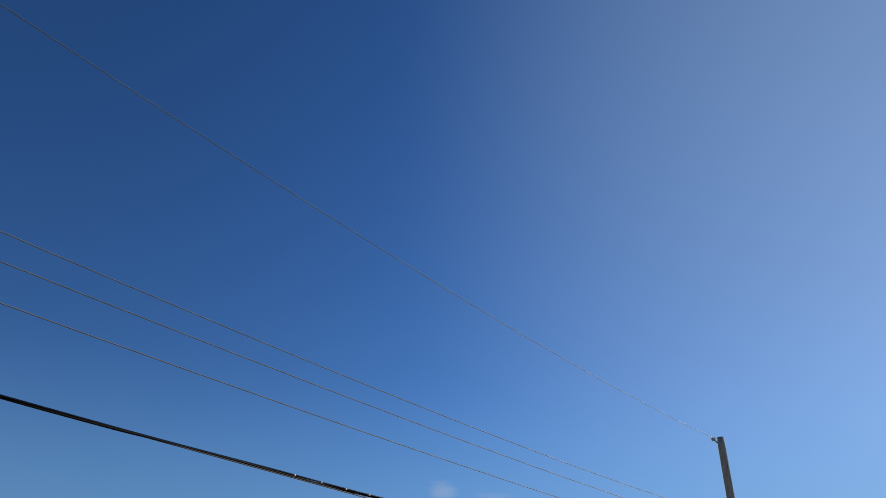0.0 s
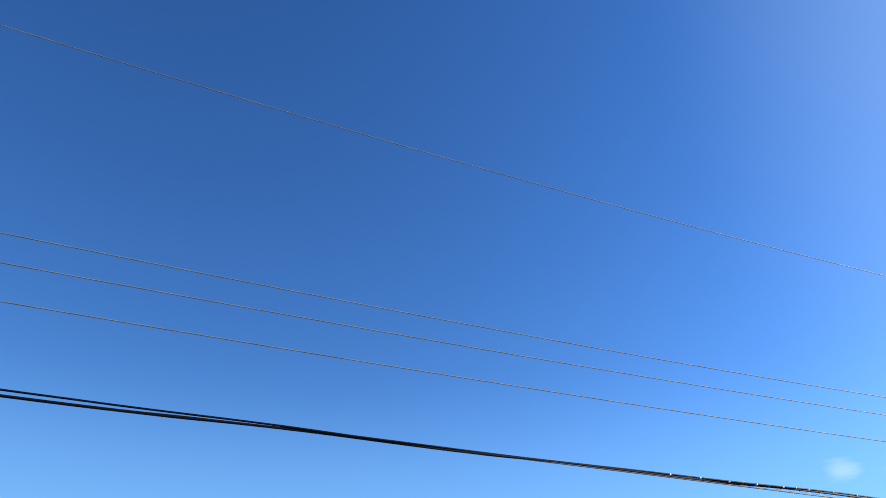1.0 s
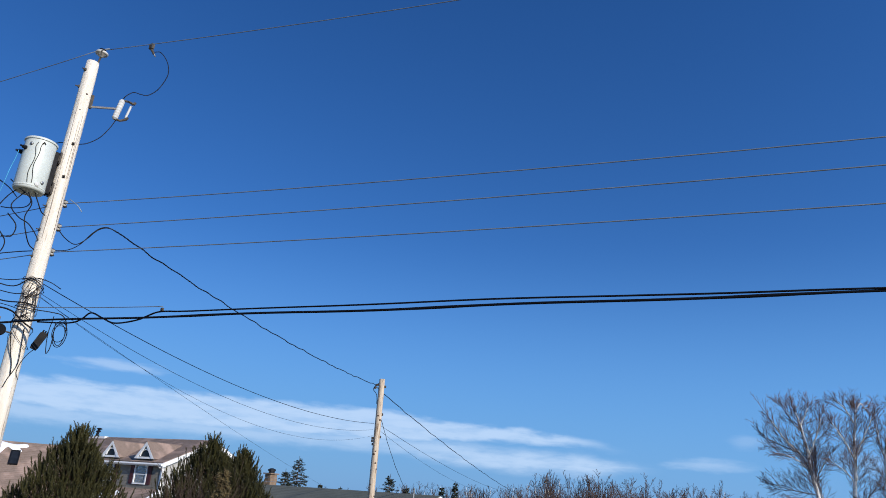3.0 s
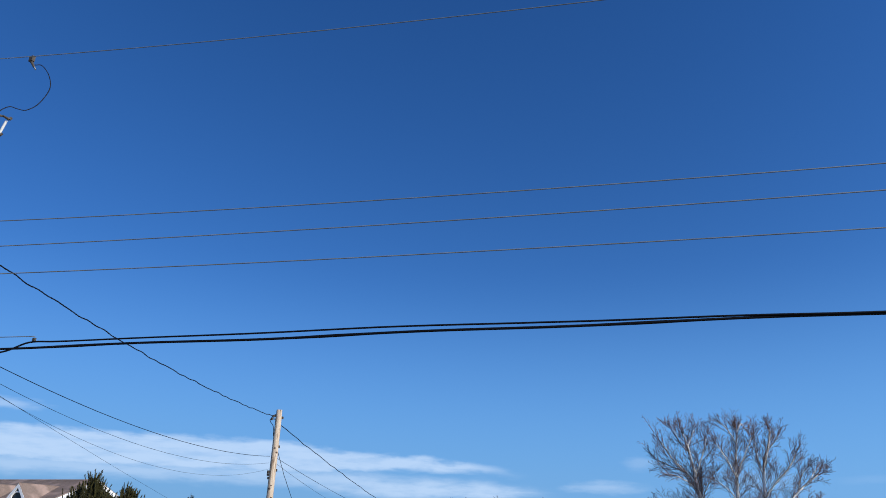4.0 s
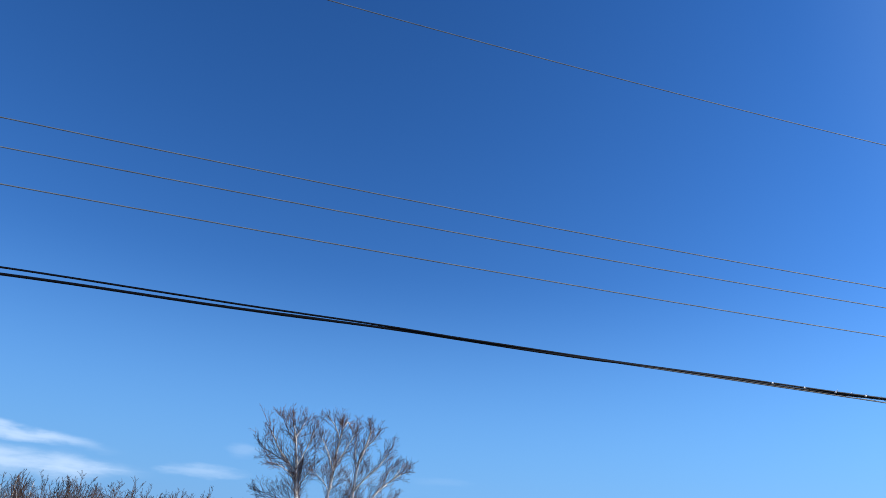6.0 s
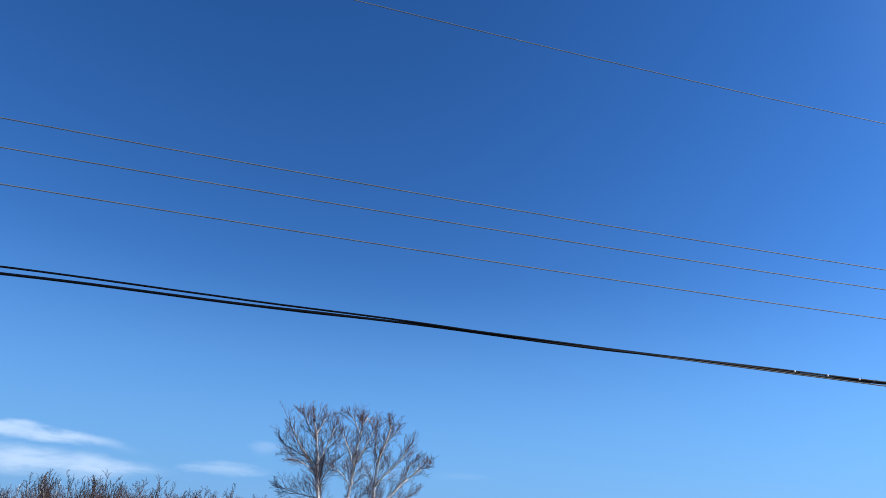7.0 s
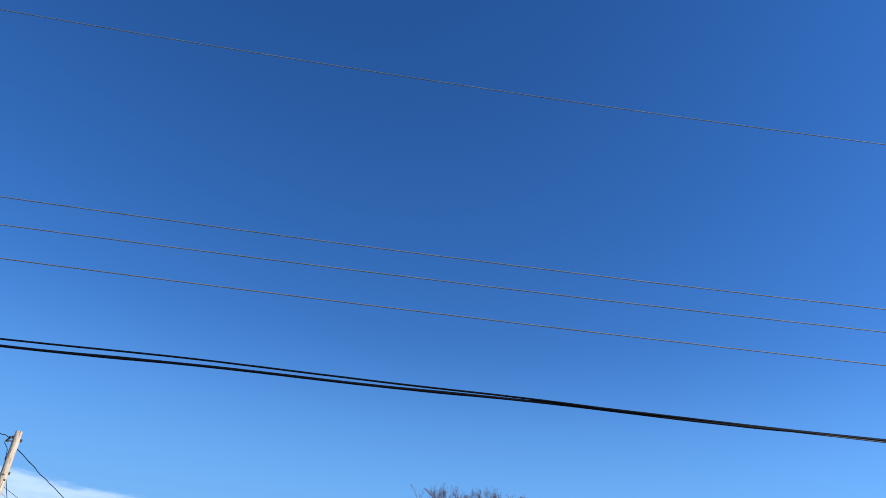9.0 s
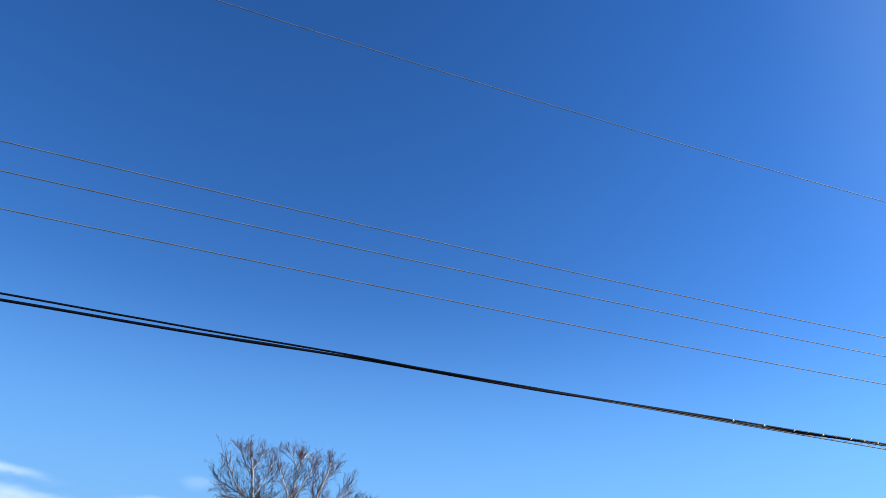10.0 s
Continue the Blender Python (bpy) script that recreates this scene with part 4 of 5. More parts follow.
# ---------------- houses ----------------
def sheet(g, a, b, c, d, t=0.06):
    """A slab of thickness t under the four corners."""
    a, b, c, d = (Vector(q) for q in (a, b, c, d))
    nrm = (b - a).cross(d - a).normalized()
    if nrm.z < 0:
        nrm = -nrm
    g.prism([a, b, c, d], -nrm * t)


def courses(g, a, b, c, d, n, t=0.05, lift=0.014):
    """A roof slope in n overlapping courses: a, b along the eave, d, c along the ridge."""
    a, b, c, d = (Vector(q) for q in (a, b, c, d))
    nrm = (b - a).cross(d - a).normalized()
    nrm = nrm if nrm.z > 0 else -nrm
    for i in range(n):
        s0, s1 = i / n, min((i + 1.15) / n, 1)
        p, q, r, s = a.lerp(d, s0), b.lerp(c, s0), b.lerp(c, s1), a.lerp(d, s1)
        g.prism([p + nrm * lift, q + nrm * lift, r, s], -nrm * t)


def lap_wall(g, p, q, z0, z1, out, step=0.14, t=0.16):
    """A wall of lapped boards from p to q (x, y); out is the way that it faces."""
    p, q, o = Vector((*p, 0)), Vector((*q, 0)), Vector((*out, 0))
    z = z0
    while z < z1 - 1e-6:
        h = min(step, z1 - z)
        prof = [p - o * t + Vector((0, 0, z)), p + o * 0.016 + Vector((0, 0, z)), p + Vector((0, 0, z + h)), p - o * t + Vector((0, 0, z + h))]
        g.prism(prof, q - p)
        z += h


def window(parent, x, z, w, h, y=0.0, shutters=True):
    """A double-hung window in a wall that faces -y, with shutters."""
    g = Geo()
    for x0, x1, z0, z1 in ((x - w / 2, x + w / 2, z - h / 2, z - h / 2 + 0.09), (x - w / 2, x + w / 2, z + h / 2 - 0.09, z + h / 2),
                           (x - w / 2, x - w / 2 + 0.09, z - h / 2 + 0.09, z + h / 2 - 0.09), (x + w / 2 - 0.09, x + w / 2, z - h / 2 + 0.09, z + h / 2 - 0.09)):
        g.box(x0, x1, y - 0.07, y + 0.05, z0, z1)
    win = part("window", g, "white", parent, "white double-hung window with net curtains")
    for k, zz in enumerate((z - h / 4, z + h / 4)):
        g = Geo()
        g.box(x - w / 2 + 0.09, x + w / 2 - 0.09, y - 0.012, y - 0.004, zz - h / 4 + 0.06, zz + h / 4 - 0.03)
        part("pane", g, "glass", win)
    g = Geo()
    g.box(x - w / 2 + 0.07, x + w / 2 - 0.07, y - 0.05, y + 0.03, z - 0.028, z + 0.028)
    part("meeting_rail", g, "white", win)
    g = Geo()
    for k in range(14):
        x0 = x - w / 2 + 0.08 + (w - 0.16) * k / 14
        g.box(x0, x0 + (w - 0.16) / 14, y + 0.05 + 0.02 * (k % 2), y + 0.07 + 0.02 * (k % 2), z - h / 2 + 0.08, z + h / 2 - 0.08)
    part("curtain", g, "curtain", win, "pale net curtain")
    if shutters:
        for s in (-1, 1):
            xc = x + s * (w / 2 + 0.21)
            g = Geo()
            g.box(xc - 0.18, xc + 0.18, y - 0.045, y - 0.018, z - h / 2, z + h / 2)
            zz = z - h / 2 + 0.06
            while zz < z + h / 2 - 0.06:
                g.prism([(xc - 0.14, y - 0.045, zz), (xc - 0.14, y - 0.07, zz), (xc - 0.14, y - 0.045, zz + 0.05)], (0.28, 0, 0))
                zz += 0.06
            part("shutter", g, "shutter", parent, "dark red louvred shutter")


def gable_trim(g, x, y0, y1, ym, z0, z1, w=0.22, t=0.06):
    """White boards under the two slopes of a gable at x."""
    for ya in (y0, y1):
        g.prism([(x, ya, z0), (x, ym, z1), (x, ym, z1 - w), (x, ya, z0 - w)], (t, 0, 0))


L, W = 12.6, 7.8
HC = at(53.21, 50)
hz = HC.z
house = base_of("house", Matrix.Translation(HC) @ pose(0, 0, 0, 0, 0, 53.21 - 47), "two-storey taupe house with brown shingle roof, small dormers and white trim", "house")
EAVE, RIDGE = 2.86 - hz, 4.45 - hz
g = Geo()
lap_wall(g, (-L, 0), (0, 0), 0, EAVE, (0, -1), 0.16)
lap_wall(g, (-L, W), (-L, 0), 0, EAVE, (-1, 0), 0.4)
lap_wall(g, (0, W), (-L, W), 0, EAVE, (0, 1), 0.4)
part("wall", g, "siding", house, "dark taupe lapped siding", kind="stuff")
g = Geo()
lap_wall(g, (0, 0), (0, W), 0, EAVE, (1, 0), 0.18)
g.prism([(0, 0, EAVE), (0, W, EAVE), (0, W / 2, RIDGE)], (-0.15, 0, 0))
part("gable_wall", g, "siding_pale", house, "pale grey shingled gable wall", kind="stuff")
g = Geo()
ov = 0.35
sl = (RIDGE - EAVE) / (W / 2)
for y0, yr in ((-ov, W / 2), (W + ov, W / 2)):
    courses(g, (-L - 0.2, y0, EAVE - sl * ov + 0.08), (0.3, y0, EAVE - sl * ov + 0.08), (0.3, yr, RIDGE + 0.08), (-L - 0.2, yr, RIDGE + 0.08), 26)
part("roof", g, "shingle", house, "brown asphalt shingle roof", kind="stuff")
g = Geo()
g.prism([(-L - 0.2, W / 2 - 0.14, RIDGE + 0.04), (-L - 0.2, W / 2, RIDGE + 0.11), (-L - 0.2, W / 2 + 0.14, RIDGE + 0.04)], (L + 0.5, 0, 0))
part("ridge_cap", g, "shingle", house)
g = Geo()
g.box(-L - 0.2, 0.3, -ov - 0.03, -ov, EAVE - sl * ov - 0.16, EAVE - sl * ov + 0.02)
g.box(-L - 0.2, 0.3, -ov, 0, EAVE - sl * ov - 0.16, EAVE - sl * ov - 0.13)
gable_trim(g, 0.3, -ov, W + ov, W / 2, EAVE - sl * ov + 0.03, RIDGE + 0.03, 0.26)
g.box(-0.02, 0.12, -0.04, 0.02, 0, EAVE - 0.1)
g.box(-0.1, 0.04, -0.05, -0.02, 0, EAVE - 0.1)
part("trim", g, "white", house, "white fascia, rake and corner boards")
g = Geo()
g.tube([(-L - 0.2, -ov - 0.09, EAVE - sl * ov - 0.03), (0.32, -ov - 0.09, EAVE - sl * ov - 0.06)], 0.065, 10)
g.tube(smooth_path([(0.1, -ov - 0.09, EAVE - sl * ov - 0.1), (0.1, -ov + 0.02, EAVE - 0.4), (0.1, -0.09, EAVE - 0.55), (0.1, -0.09, 0.1)], 4), 0.04, 8)
part("gutter", g, "white", house, "white gutter and downpipe")
for x in (-1.80, -4.89, -8.2):
    window(house, x, 2.03 - hz, 1.14, 1.22, -0.02)
for x in (-1.7, -4.9):
    window(house, x - 0.4, -0.9 - hz + 0.1, 1.2, 1.3, -0.02, True)
# dormers: small gables with half-round lights
for x in (-1.5, -4.65):
    zb, za, hw, yf = EAVE + 0.16, EAVE + 1.16, 0.86, -0.18
    g = Geo()
    g.prism([(x - hw + 0.1, yf, zb), (x + hw - 0.1, yf, zb), (x, yf, za - 0.12)], (0, 0.2, 0))
    dm = part("dormer", g, "siding", house, "small gabled dormer with a half-round light")
    yb = (za - EAVE) / sl
    g = Geo()
    for s in (-1, 1):
        sheet(g, (x + s * (hw + 0.02), yf - 0.12, zb - 0.02), (x, yf - 0.12, za + 0.04), (x, yb, za + 0.04), (x + s * (hw + 0.02), (zb - EAVE) / sl + 0.1, zb - 0.02), 0.06)
    part("dormer_roof", g, "shingle", dm)
    g = Geo()
    for s in (-1, 1):
        g.prism([(x + s * (hw + 0.03), yf - 0.13, zb - 0.05), (x, yf - 0.13, za), (x, yf - 0.13, za - 0.24), (x + s * (hw - 0.2), yf - 0.13, zb - 0.05)], (0, 0.06, 0))
    g.box(x - hw + 0.15, x + hw - 0.15, yf - 0.1, yf - 0.02, zb - 0.05, zb + 0.07)
    arc = [(x + 0.42 * math.cos(a * math.pi / 12), yf - 0.06, zb + 0.1 + 0.42 * math.sin(a * math.pi / 12)) for a in range(13)]
    g.tube(arc, 0.04, 6)
    part("dormer_trim", g, "white", dm, "white rake boards and window arch")
    g = Geo()
    g.prism([(px, yf - 0.02, pz) for px, py, pz in arc], (0, 0.012, 0))
    part("pane", g, "dark_glass", dm)
# porch roof along the front
PT, PB, PD = 1.18 - hz, 0.1 - hz, 2.0
g = Geo()
courses(g, (-L, -PD, PB), (0.1, -PD, PB), (0.1, 0.0, PT), (-L, 0.0, PT), 12)
part("porch_roof", g, "shingle", house, "brown shingled porch roof", kind="stuff")
g = Geo()
g.prism([(0.1, -PD - 0.02, PB + 0.02), (0.1, 0, PT + 0.02), (0.1, 0, PT - 0.24), (0.1, -PD - 0.02, PB - 0.24)], (0.06, 0, 0))
g.box(-L, 0.16, -PD - 0.05, -PD, PB - 0.22, PB - 0.03)
part("porch_trim", g, "white", house, "white porch fascia")
g = Geo()
g.prism([(0.04, -PD + 0.1, PB - 0.1), (0.04, 0, PT - 0.1), (0.04, 0, PB - 0.1)], (-0.1, 0, 0))
part("porch_end", g, "siding_pale", house)
for x in (-0.15, -4.2, -8.3, -12.4):
    g = Geo()
    g.box(x - 0.08, x + 0.08, -PD + 0.05, -PD + 0.21, 0, PB - 0.1)
    g.box(x - 0.11, x + 0.11, -PD + 0.02, -PD + 0.24, PB - 0.22, PB - 0.1)
    part("porch_post", g, "white", house)
# stove pipe on the ridge
g = turned([(0.16, 0), (0.12, 0.12), (0.1, 0.14), (0.1, 0.42), (0.15, 0.44), (0.19, 0.5), (0.15, 0.53), (0.1, 0.55), (0.1, 0.62), (0.2, 0.64), (0.2, 0.7), (0.1, 0.74)], 14)
for v in range(len(g.v)):
    g.v[v] = (g.v[v][0] - 11.6 + g.v[v][2] * 0.32, g.v[v][1] + W / 2 - 0.1, g.v[v][2] + RIDGE)
part("stove_pipe", g, "dark_metal", house, "black capped stove pipe")
g = Geo()
g.box(-12.4, -10.4, W / 2 - 0.3, W / 2 + 0.15, RIDGE - 0.05, RIDGE + 0.13)
part("flashing", g, "white", house)


def snow_patch(name, m, pts, label):
    """A thin rounded sheet of old snow on a slope; pts lie in the slope's plane."""
    g = Geo()
    ring = smooth_path(pts + [pts[0]], 5)[:-1]
    n = len(ring)
    mid = sum(ring, Vector()) / n
    g.v = [tuple(p) for p in ring] + [tuple(p.lerp(mid, 0.12) + Vector((0, 0, 0.05))) for p in ring] + [tuple(mid + Vector((0, 0, 0.07)))]
    for i in range(n):
        j = (i + 1) % n
        g.f += [(i, j, n + j, n + i), (n + i, n + j, 2 * n)]
    ob = tagged(part(name, g, "snow", smooth=True), label, "snow")
    ob.matrix_world = m


def on_slope(parent, x, y, z, rise, run):
    """A frame on a slope that climbs towards +y."""
    return parent.matrix_world @ Matrix.Translation((x, y, z)) @ Matrix.Rotation(math.atan2(rise, run), 4, "X")


snow_patch("snow_patch", on_slope(house, -3.3, -0.85, PB + (PT - PB) * (PD - 0.85) / PD + 0.04, PT - PB, PD), [Vector(p) for p in ((-0.9, -0.2, 0), (-0.6, 0.35, 0), (0.1, 0.45, 0), (0.75, 0.2, 0), (0.8, -0.2, 0), (0.2, -0.5, 0), (-0.5, -0.5, 0))],
           "last patch of white snow on the porch roof")

# garage wing on the same line, with a steeper roof
wing = base_of("garage_wing", Matrix.Translation(at(59.3, 54.2)) @ pose(0, 0, 0, 0, 0, 62), "lower house wing with a steep brown shingle roof and a skylight", "house")
wz = at(59.3, 54.2).z
WL, WE, WR, WW = 8.5, 0.32 - wz, 3.5 - wz, 8.0
g = Geo()
lap_wall(g, (-WL, 0), (0, 0), 0, WE, (0, -1), 0.16)
lap_wall(g, (-WL, WW), (-WL, 0), 0, WE, (-1, 0), 0.4)
lap_wall(g, (0, WW), (-WL, WW), 0, WE, (0, 1), 0.4)
g.prism([(-WL, 0, WE), (-WL, WW, WE), (-WL, WW / 2, WR)], (0.15, 0, 0))
g.prism([(0, 0, WE), (0, WW, WE), (0, WW / 2, WR)], (-0.15, 0, 0))
part("wall", g, "siding_pale", wing, kind="stuff")
g = Geo()
wsl = (WR - WE) / (WW / 2)
for y0 in (-0.4, WW + 0.4):
    courses(g, (-WL - 0.2, y0, WE - wsl * 0.4 + 0.1), (0.12, y0, WE - wsl * 0.4 + 0.1), (0.12, WW / 2, WR + 0.1), (-WL - 0.2, WW / 2, WR + 0.1), 30)
part("roof", g, "shingle", wing, "steep brown shingle roof", kind="stuff")
g = Geo()
g.box(-WL - 0.2, 0.12, -0.46, -0.4, WE - wsl * 0.4 - 0.2, WE - wsl * 0.4 + 0.06)
part("fascia", g, "white", wing)
for x in (-2.2, -6.0):
    g = Geo()
    for k in range(4):
        g.box(x - 1.25, x + 1.25, -0.06, -0.02, 0.05 + k * 0.52, 0.54 + k * 0.52)
    part("garage_door", g, "white", wing, "white panelled garage door")
ws = Matrix.Translation((-3.2, 2.6, WE + wsl * 2.6 + 0.12)) @ Matrix.Rotation(math.atan(wsl), 4, "X")
g = Geo()
for x0, x1, y0, y1 in ((-0.28, 0.28, -0.72, -0.65), (-0.28, 0.28, 0.65, 0.72), (-0.28, -0.21, -0.65, 0.65), (0.21, 0.28, -0.65, 0.65)):
    g.box(x0, x1, y0, y1, -0.02, 0.1)
sk = part("skylight", g, "dark_metal", wing, "dark framed skylight")
sk.matrix_basis = ws
g = Geo()
g.box(-0.21, 0.21, -0.65, 0.65, 0.05, 0.06)
part("pane", g, "dark_glass", sk)
g = Geo()
g.box(-0.21, 0.21, -0.65, 0.65, -0.02, 0.0)
part("blind", g, "dark_metal", sk)
snow_patch("snow_patch", wing.matrix_world @ Matrix.Translation((-3.95, 3.35, WE + wsl * 3.35 + 0.11)) @ Matrix.Rotation(math.atan(wsl), 4, "X"),
           [Vector(p) for p in ((-1.6, 0.75, 0), (-0.9, 0.55, 0), (-0.3, 0.72, 0), (0.3, 0.55, 0), (0.8, 0.5, 0), (1.3, 0.6, 0), (1.4, 0.3, 0), (0.95, 0.12, 0), (1.1, -0.2, 0), (0.8, -0.45, 0), (0.45, 0.0, 0), (0.05, 0.1, 0), (-0.2, -0.7, 0), (-0.55, -0.6, 0), (-0.8, 0.1, 0))],
           "patch of white snow lying above the skylight")

# grey-roofed bungalow with a white gable
GC = at(32.9, 36)
gz = GC.z
bung = base_of("bungalow", Matrix.Translation(GC) @ pose(0, 0, 0, 0, 0, 4.5), "low house with a charcoal shingle roof and a white gable", "house")
GL, GH, GE, GR = 11.3, 3.05, 0.56 - gz, 1.81 - gz
g = Geo()
lap_wall(g, (-GL, -GH), (0, -GH), 0, GE, (0, -1), 0.2)
lap_wall(g, (-GL, GH), (-GL, -GH), 0, GE, (-1, 0), 0.4)
lap_wall(g, (0, GH), (-GL, GH), 0, GE, (0, 1), 0.4)
lap_wall(g, (0, -GH), (0, GH), 0, GE, (1, 0), 0.2)
part("wall", g, "white", bung, "white lapped siding", kind="stuff")
g = Geo()
for k in range(9):
    z0, z1 = GE + (GR - GE) * k / 9, GE + (GR - GE) * (k + 1) / 9
    y0, y1 = GH * (1 - k / 9), GH * (1 - (k + 1) / 9)
    g.prism([(0.012, -y0, z0), (0.012, y0, z0), (0, max(y1, 0.01), z1), (0, -max(y1, 0.01), z1)], (-0.15, 0, 0))
part("gable", g, "white", bung, "white boarded gable", kind="stuff")
g = Geo()
gsl = (GR - GE) / GH
for s in (-1, 1):
    courses(g, (-GL - 0.3, s * (GH + 0.4), GE - gsl * 0.4 + 0.08), (0.15, s * (GH + 0.4), GE - gsl * 0.4 + 0.08), (0.15, 0, GR + 0.08), (-GL - 0.3, 0, GR + 0.08), 18, 0.05, 0.006)
part("roof", g, "shingle_grey", bung, "charcoal asphalt shingle roof", kind="stuff")
g = Geo()
gable_trim(g, 0.15, -GH - 0.4, GH + 0.4, 0, GE - gsl * 0.4 + 0.05, GR + 0.05, 0.2)
g.box(-GL - 0.3, 0.15, -GH - 0.46, -GH - 0.4, GE - gsl * 0.4 - 0.12, GE - gsl * 0.4 + 0.06)
part("trim", g, "white", bung, "white rake boards and fascia")
g = Geo()
for s in (-1, 1):
    sheet(g, (0.02, s * (GH + 0.38), GE - gsl * 0.38 - 0.02), (0.15, s * (GH + 0.38), GE - gsl * 0.38 - 0.02), (0.15, 0, GR - 0.02), (0.02, 0, GR - 0.02), 0.02)
part("soffit", g, "siding_pale", bung)
g = Geo()
g.tube([(-0.5, -1.4, GR - gsl * 1.4), (-0.5, -1.4, GR + 0.24), (-0.5, -1.4, GR + 0.32)], [0.04, 0.04, 0.055], 10)
part("vent_pipe", g, "steel", bung, "thin grey vent pipe")
g = Geo()
rnd = random.Random(5)
for k in range(6):
    z0 = GR - 0.5 + k * 0.19
    for i, (x0, x1, y0, y1) in enumerate(((-11.15, -10.92, 0.3, 0.85), (-10.92, -10.7, 0.3, 0.85))):
        o = rnd.uniform(-0.02, 0.02)
        g.box(x0 + o, x1 + o - 0.01, y0 + o, y1 + o, z0, z0 + 0.18)
g.box(-11.22, -10.64, 0.22, 0.92, GR + 0.64, GR + 0.70)
ch = part("chimney", g, "brick", bung, "tan stone chimney", kind="stuff")
g = turned([(0.17, 0), (0.17, 0.1), (0.22, 0.12), (0.22, 0.2), (0.08, 0.26)], 12)
g.v = [(x - 10.92, y + 0.58, z + GR + 0.70) for x, y, z in g.v]
part("cowl", g, "dark_metal", ch)

# dark hip-roofed garage below the birches
DC = at(12.75, 28)
dz = DC.z
shed = base_of("garage", Matrix.Translation(DC) @ pose(0, 0, 0, 0, 0, 12.75), "low garage with a plain black shingled hip roof", "garage")
DR, DE, ex, ey, rx_ = 1.96 - dz, 0.86 - dz, 4.3, 2.95, 1.28
g = Geo()
for a, b, out in (((-ex + .4, -ey + .4), (ex - .4, -ey + .4), (0, -1)), ((ex - .4, -ey + .4), (ex - .4, ey - .4), (1, 0)),
                  ((ex - .4, ey - .4), (-ex + .4, ey - .4), (0, 1)), ((-ex + .4, ey - .4), (-ex + .4, -ey + .4), (-1, 0))):
    lap_wall(g, a, b, 0, DE, out, 0.2, 0.12)
part("wall", g, "siding", shed, kind="stuff")
g = Geo()
for p, q, r, s in (((-ex, -ey, DE), (ex, -ey, DE), (rx_, 0, DR), (-rx_, 0, DR)), ((ex, ey, DE), (-ex, ey, DE), (-rx_, 0, DR), (rx_, 0, DR)),
                   ((ex, -ey, DE), (ex, ey, DE), (rx_, 0.01, DR), (rx_, -0.01, DR)), ((-ex, ey, DE), (-ex, -ey, DE), (-rx_, -0.01, DR), (-rx_, 0.01, DR))):
    courses(g, p, q, r, s, 16, 0.05, 0.006)
part("roof", g, "shingle_black", shed, "black shingled hip roof", kind="stuff")
g = Geo()
g.tube([(-rx_ - 0.05, 0, DR), (rx_ + 0.05, 0, DR)], 0.06, 8)
for sx_ in (-1, 1):
    for sy_ in (-1, 1):
        g.tube([(sx_ * rx_, 0, DR), (sx_ * ex, sy_ * ey, DE + 0.02)], 0.05, 6)
part("ridge_cap", g, "shingle_black", shed)


# ---------------- trees ----------------
def limb(thick, thin_, p, d, length, r, level, rng, cfg):
    """One limb with its smaller ones; wood above the girth of cfg['fine'] goes to thick, the rest to thin_."""
    steps = 5 if level == 0 else (4 if level == 1 else 3)
    pts, rr = [p], [r]
    d = d.normalized()
    for i in range(steps):
        d = (d + Vector((rng.gauss(0, 1), rng.gauss(0, 1), rng.gauss(0, 1))) * cfg["wild"] + Vector((0, 0, 1)) * cfg["lift"][level]).normalized()
        pts.append(pts[-1] + d * length / steps)
        rr.append(max(r * (1 - 0.8 * (i + 1) / steps), cfg["least"]))
    (thick if r > cfg["fine"] else thin_).tube(pts, rr, 5 if level == 0 else 3, cap=False)
    if level >= cfg["levels"]:
        return
    n = cfg["kids"][level]
    for k in range(n):
        s = (k + rng.uniform(0.2, 0.9)) / n * 0.85 + 0.15
        f = s * steps
        i = min(int(f), steps - 1)
        q = pts[i].lerp(pts[i + 1], f - i)
        along = (pts[i + 1] - pts[i]).normalized()
        side = along.orthogonal().normalized()
        side.rotate(Matrix.Rotation(rng.uniform(0, math.tau), 3, along))
        e = along * math.cos(radians(cfg["fork"])) + side * math.sin(radians(cfg["fork"]))
        limb(thick, thin_, q, e, length * rng.uniform(*cfg["shrink"]) * (1.15 - 0.6 * s), rr[i] * 0.55, level + 1, rng, cfg)


# three white birches, leaning apart
BIRCH_AT, BIRCH_WAY = at(3.9, 36.5, 0), Vector((math.cos(radians(3.9)), math.sin(radians(3.9)), 0))
BIRCH_FAR = Vector((-math.sin(radians(3.9)), math.cos(radians(3.9)), 0))


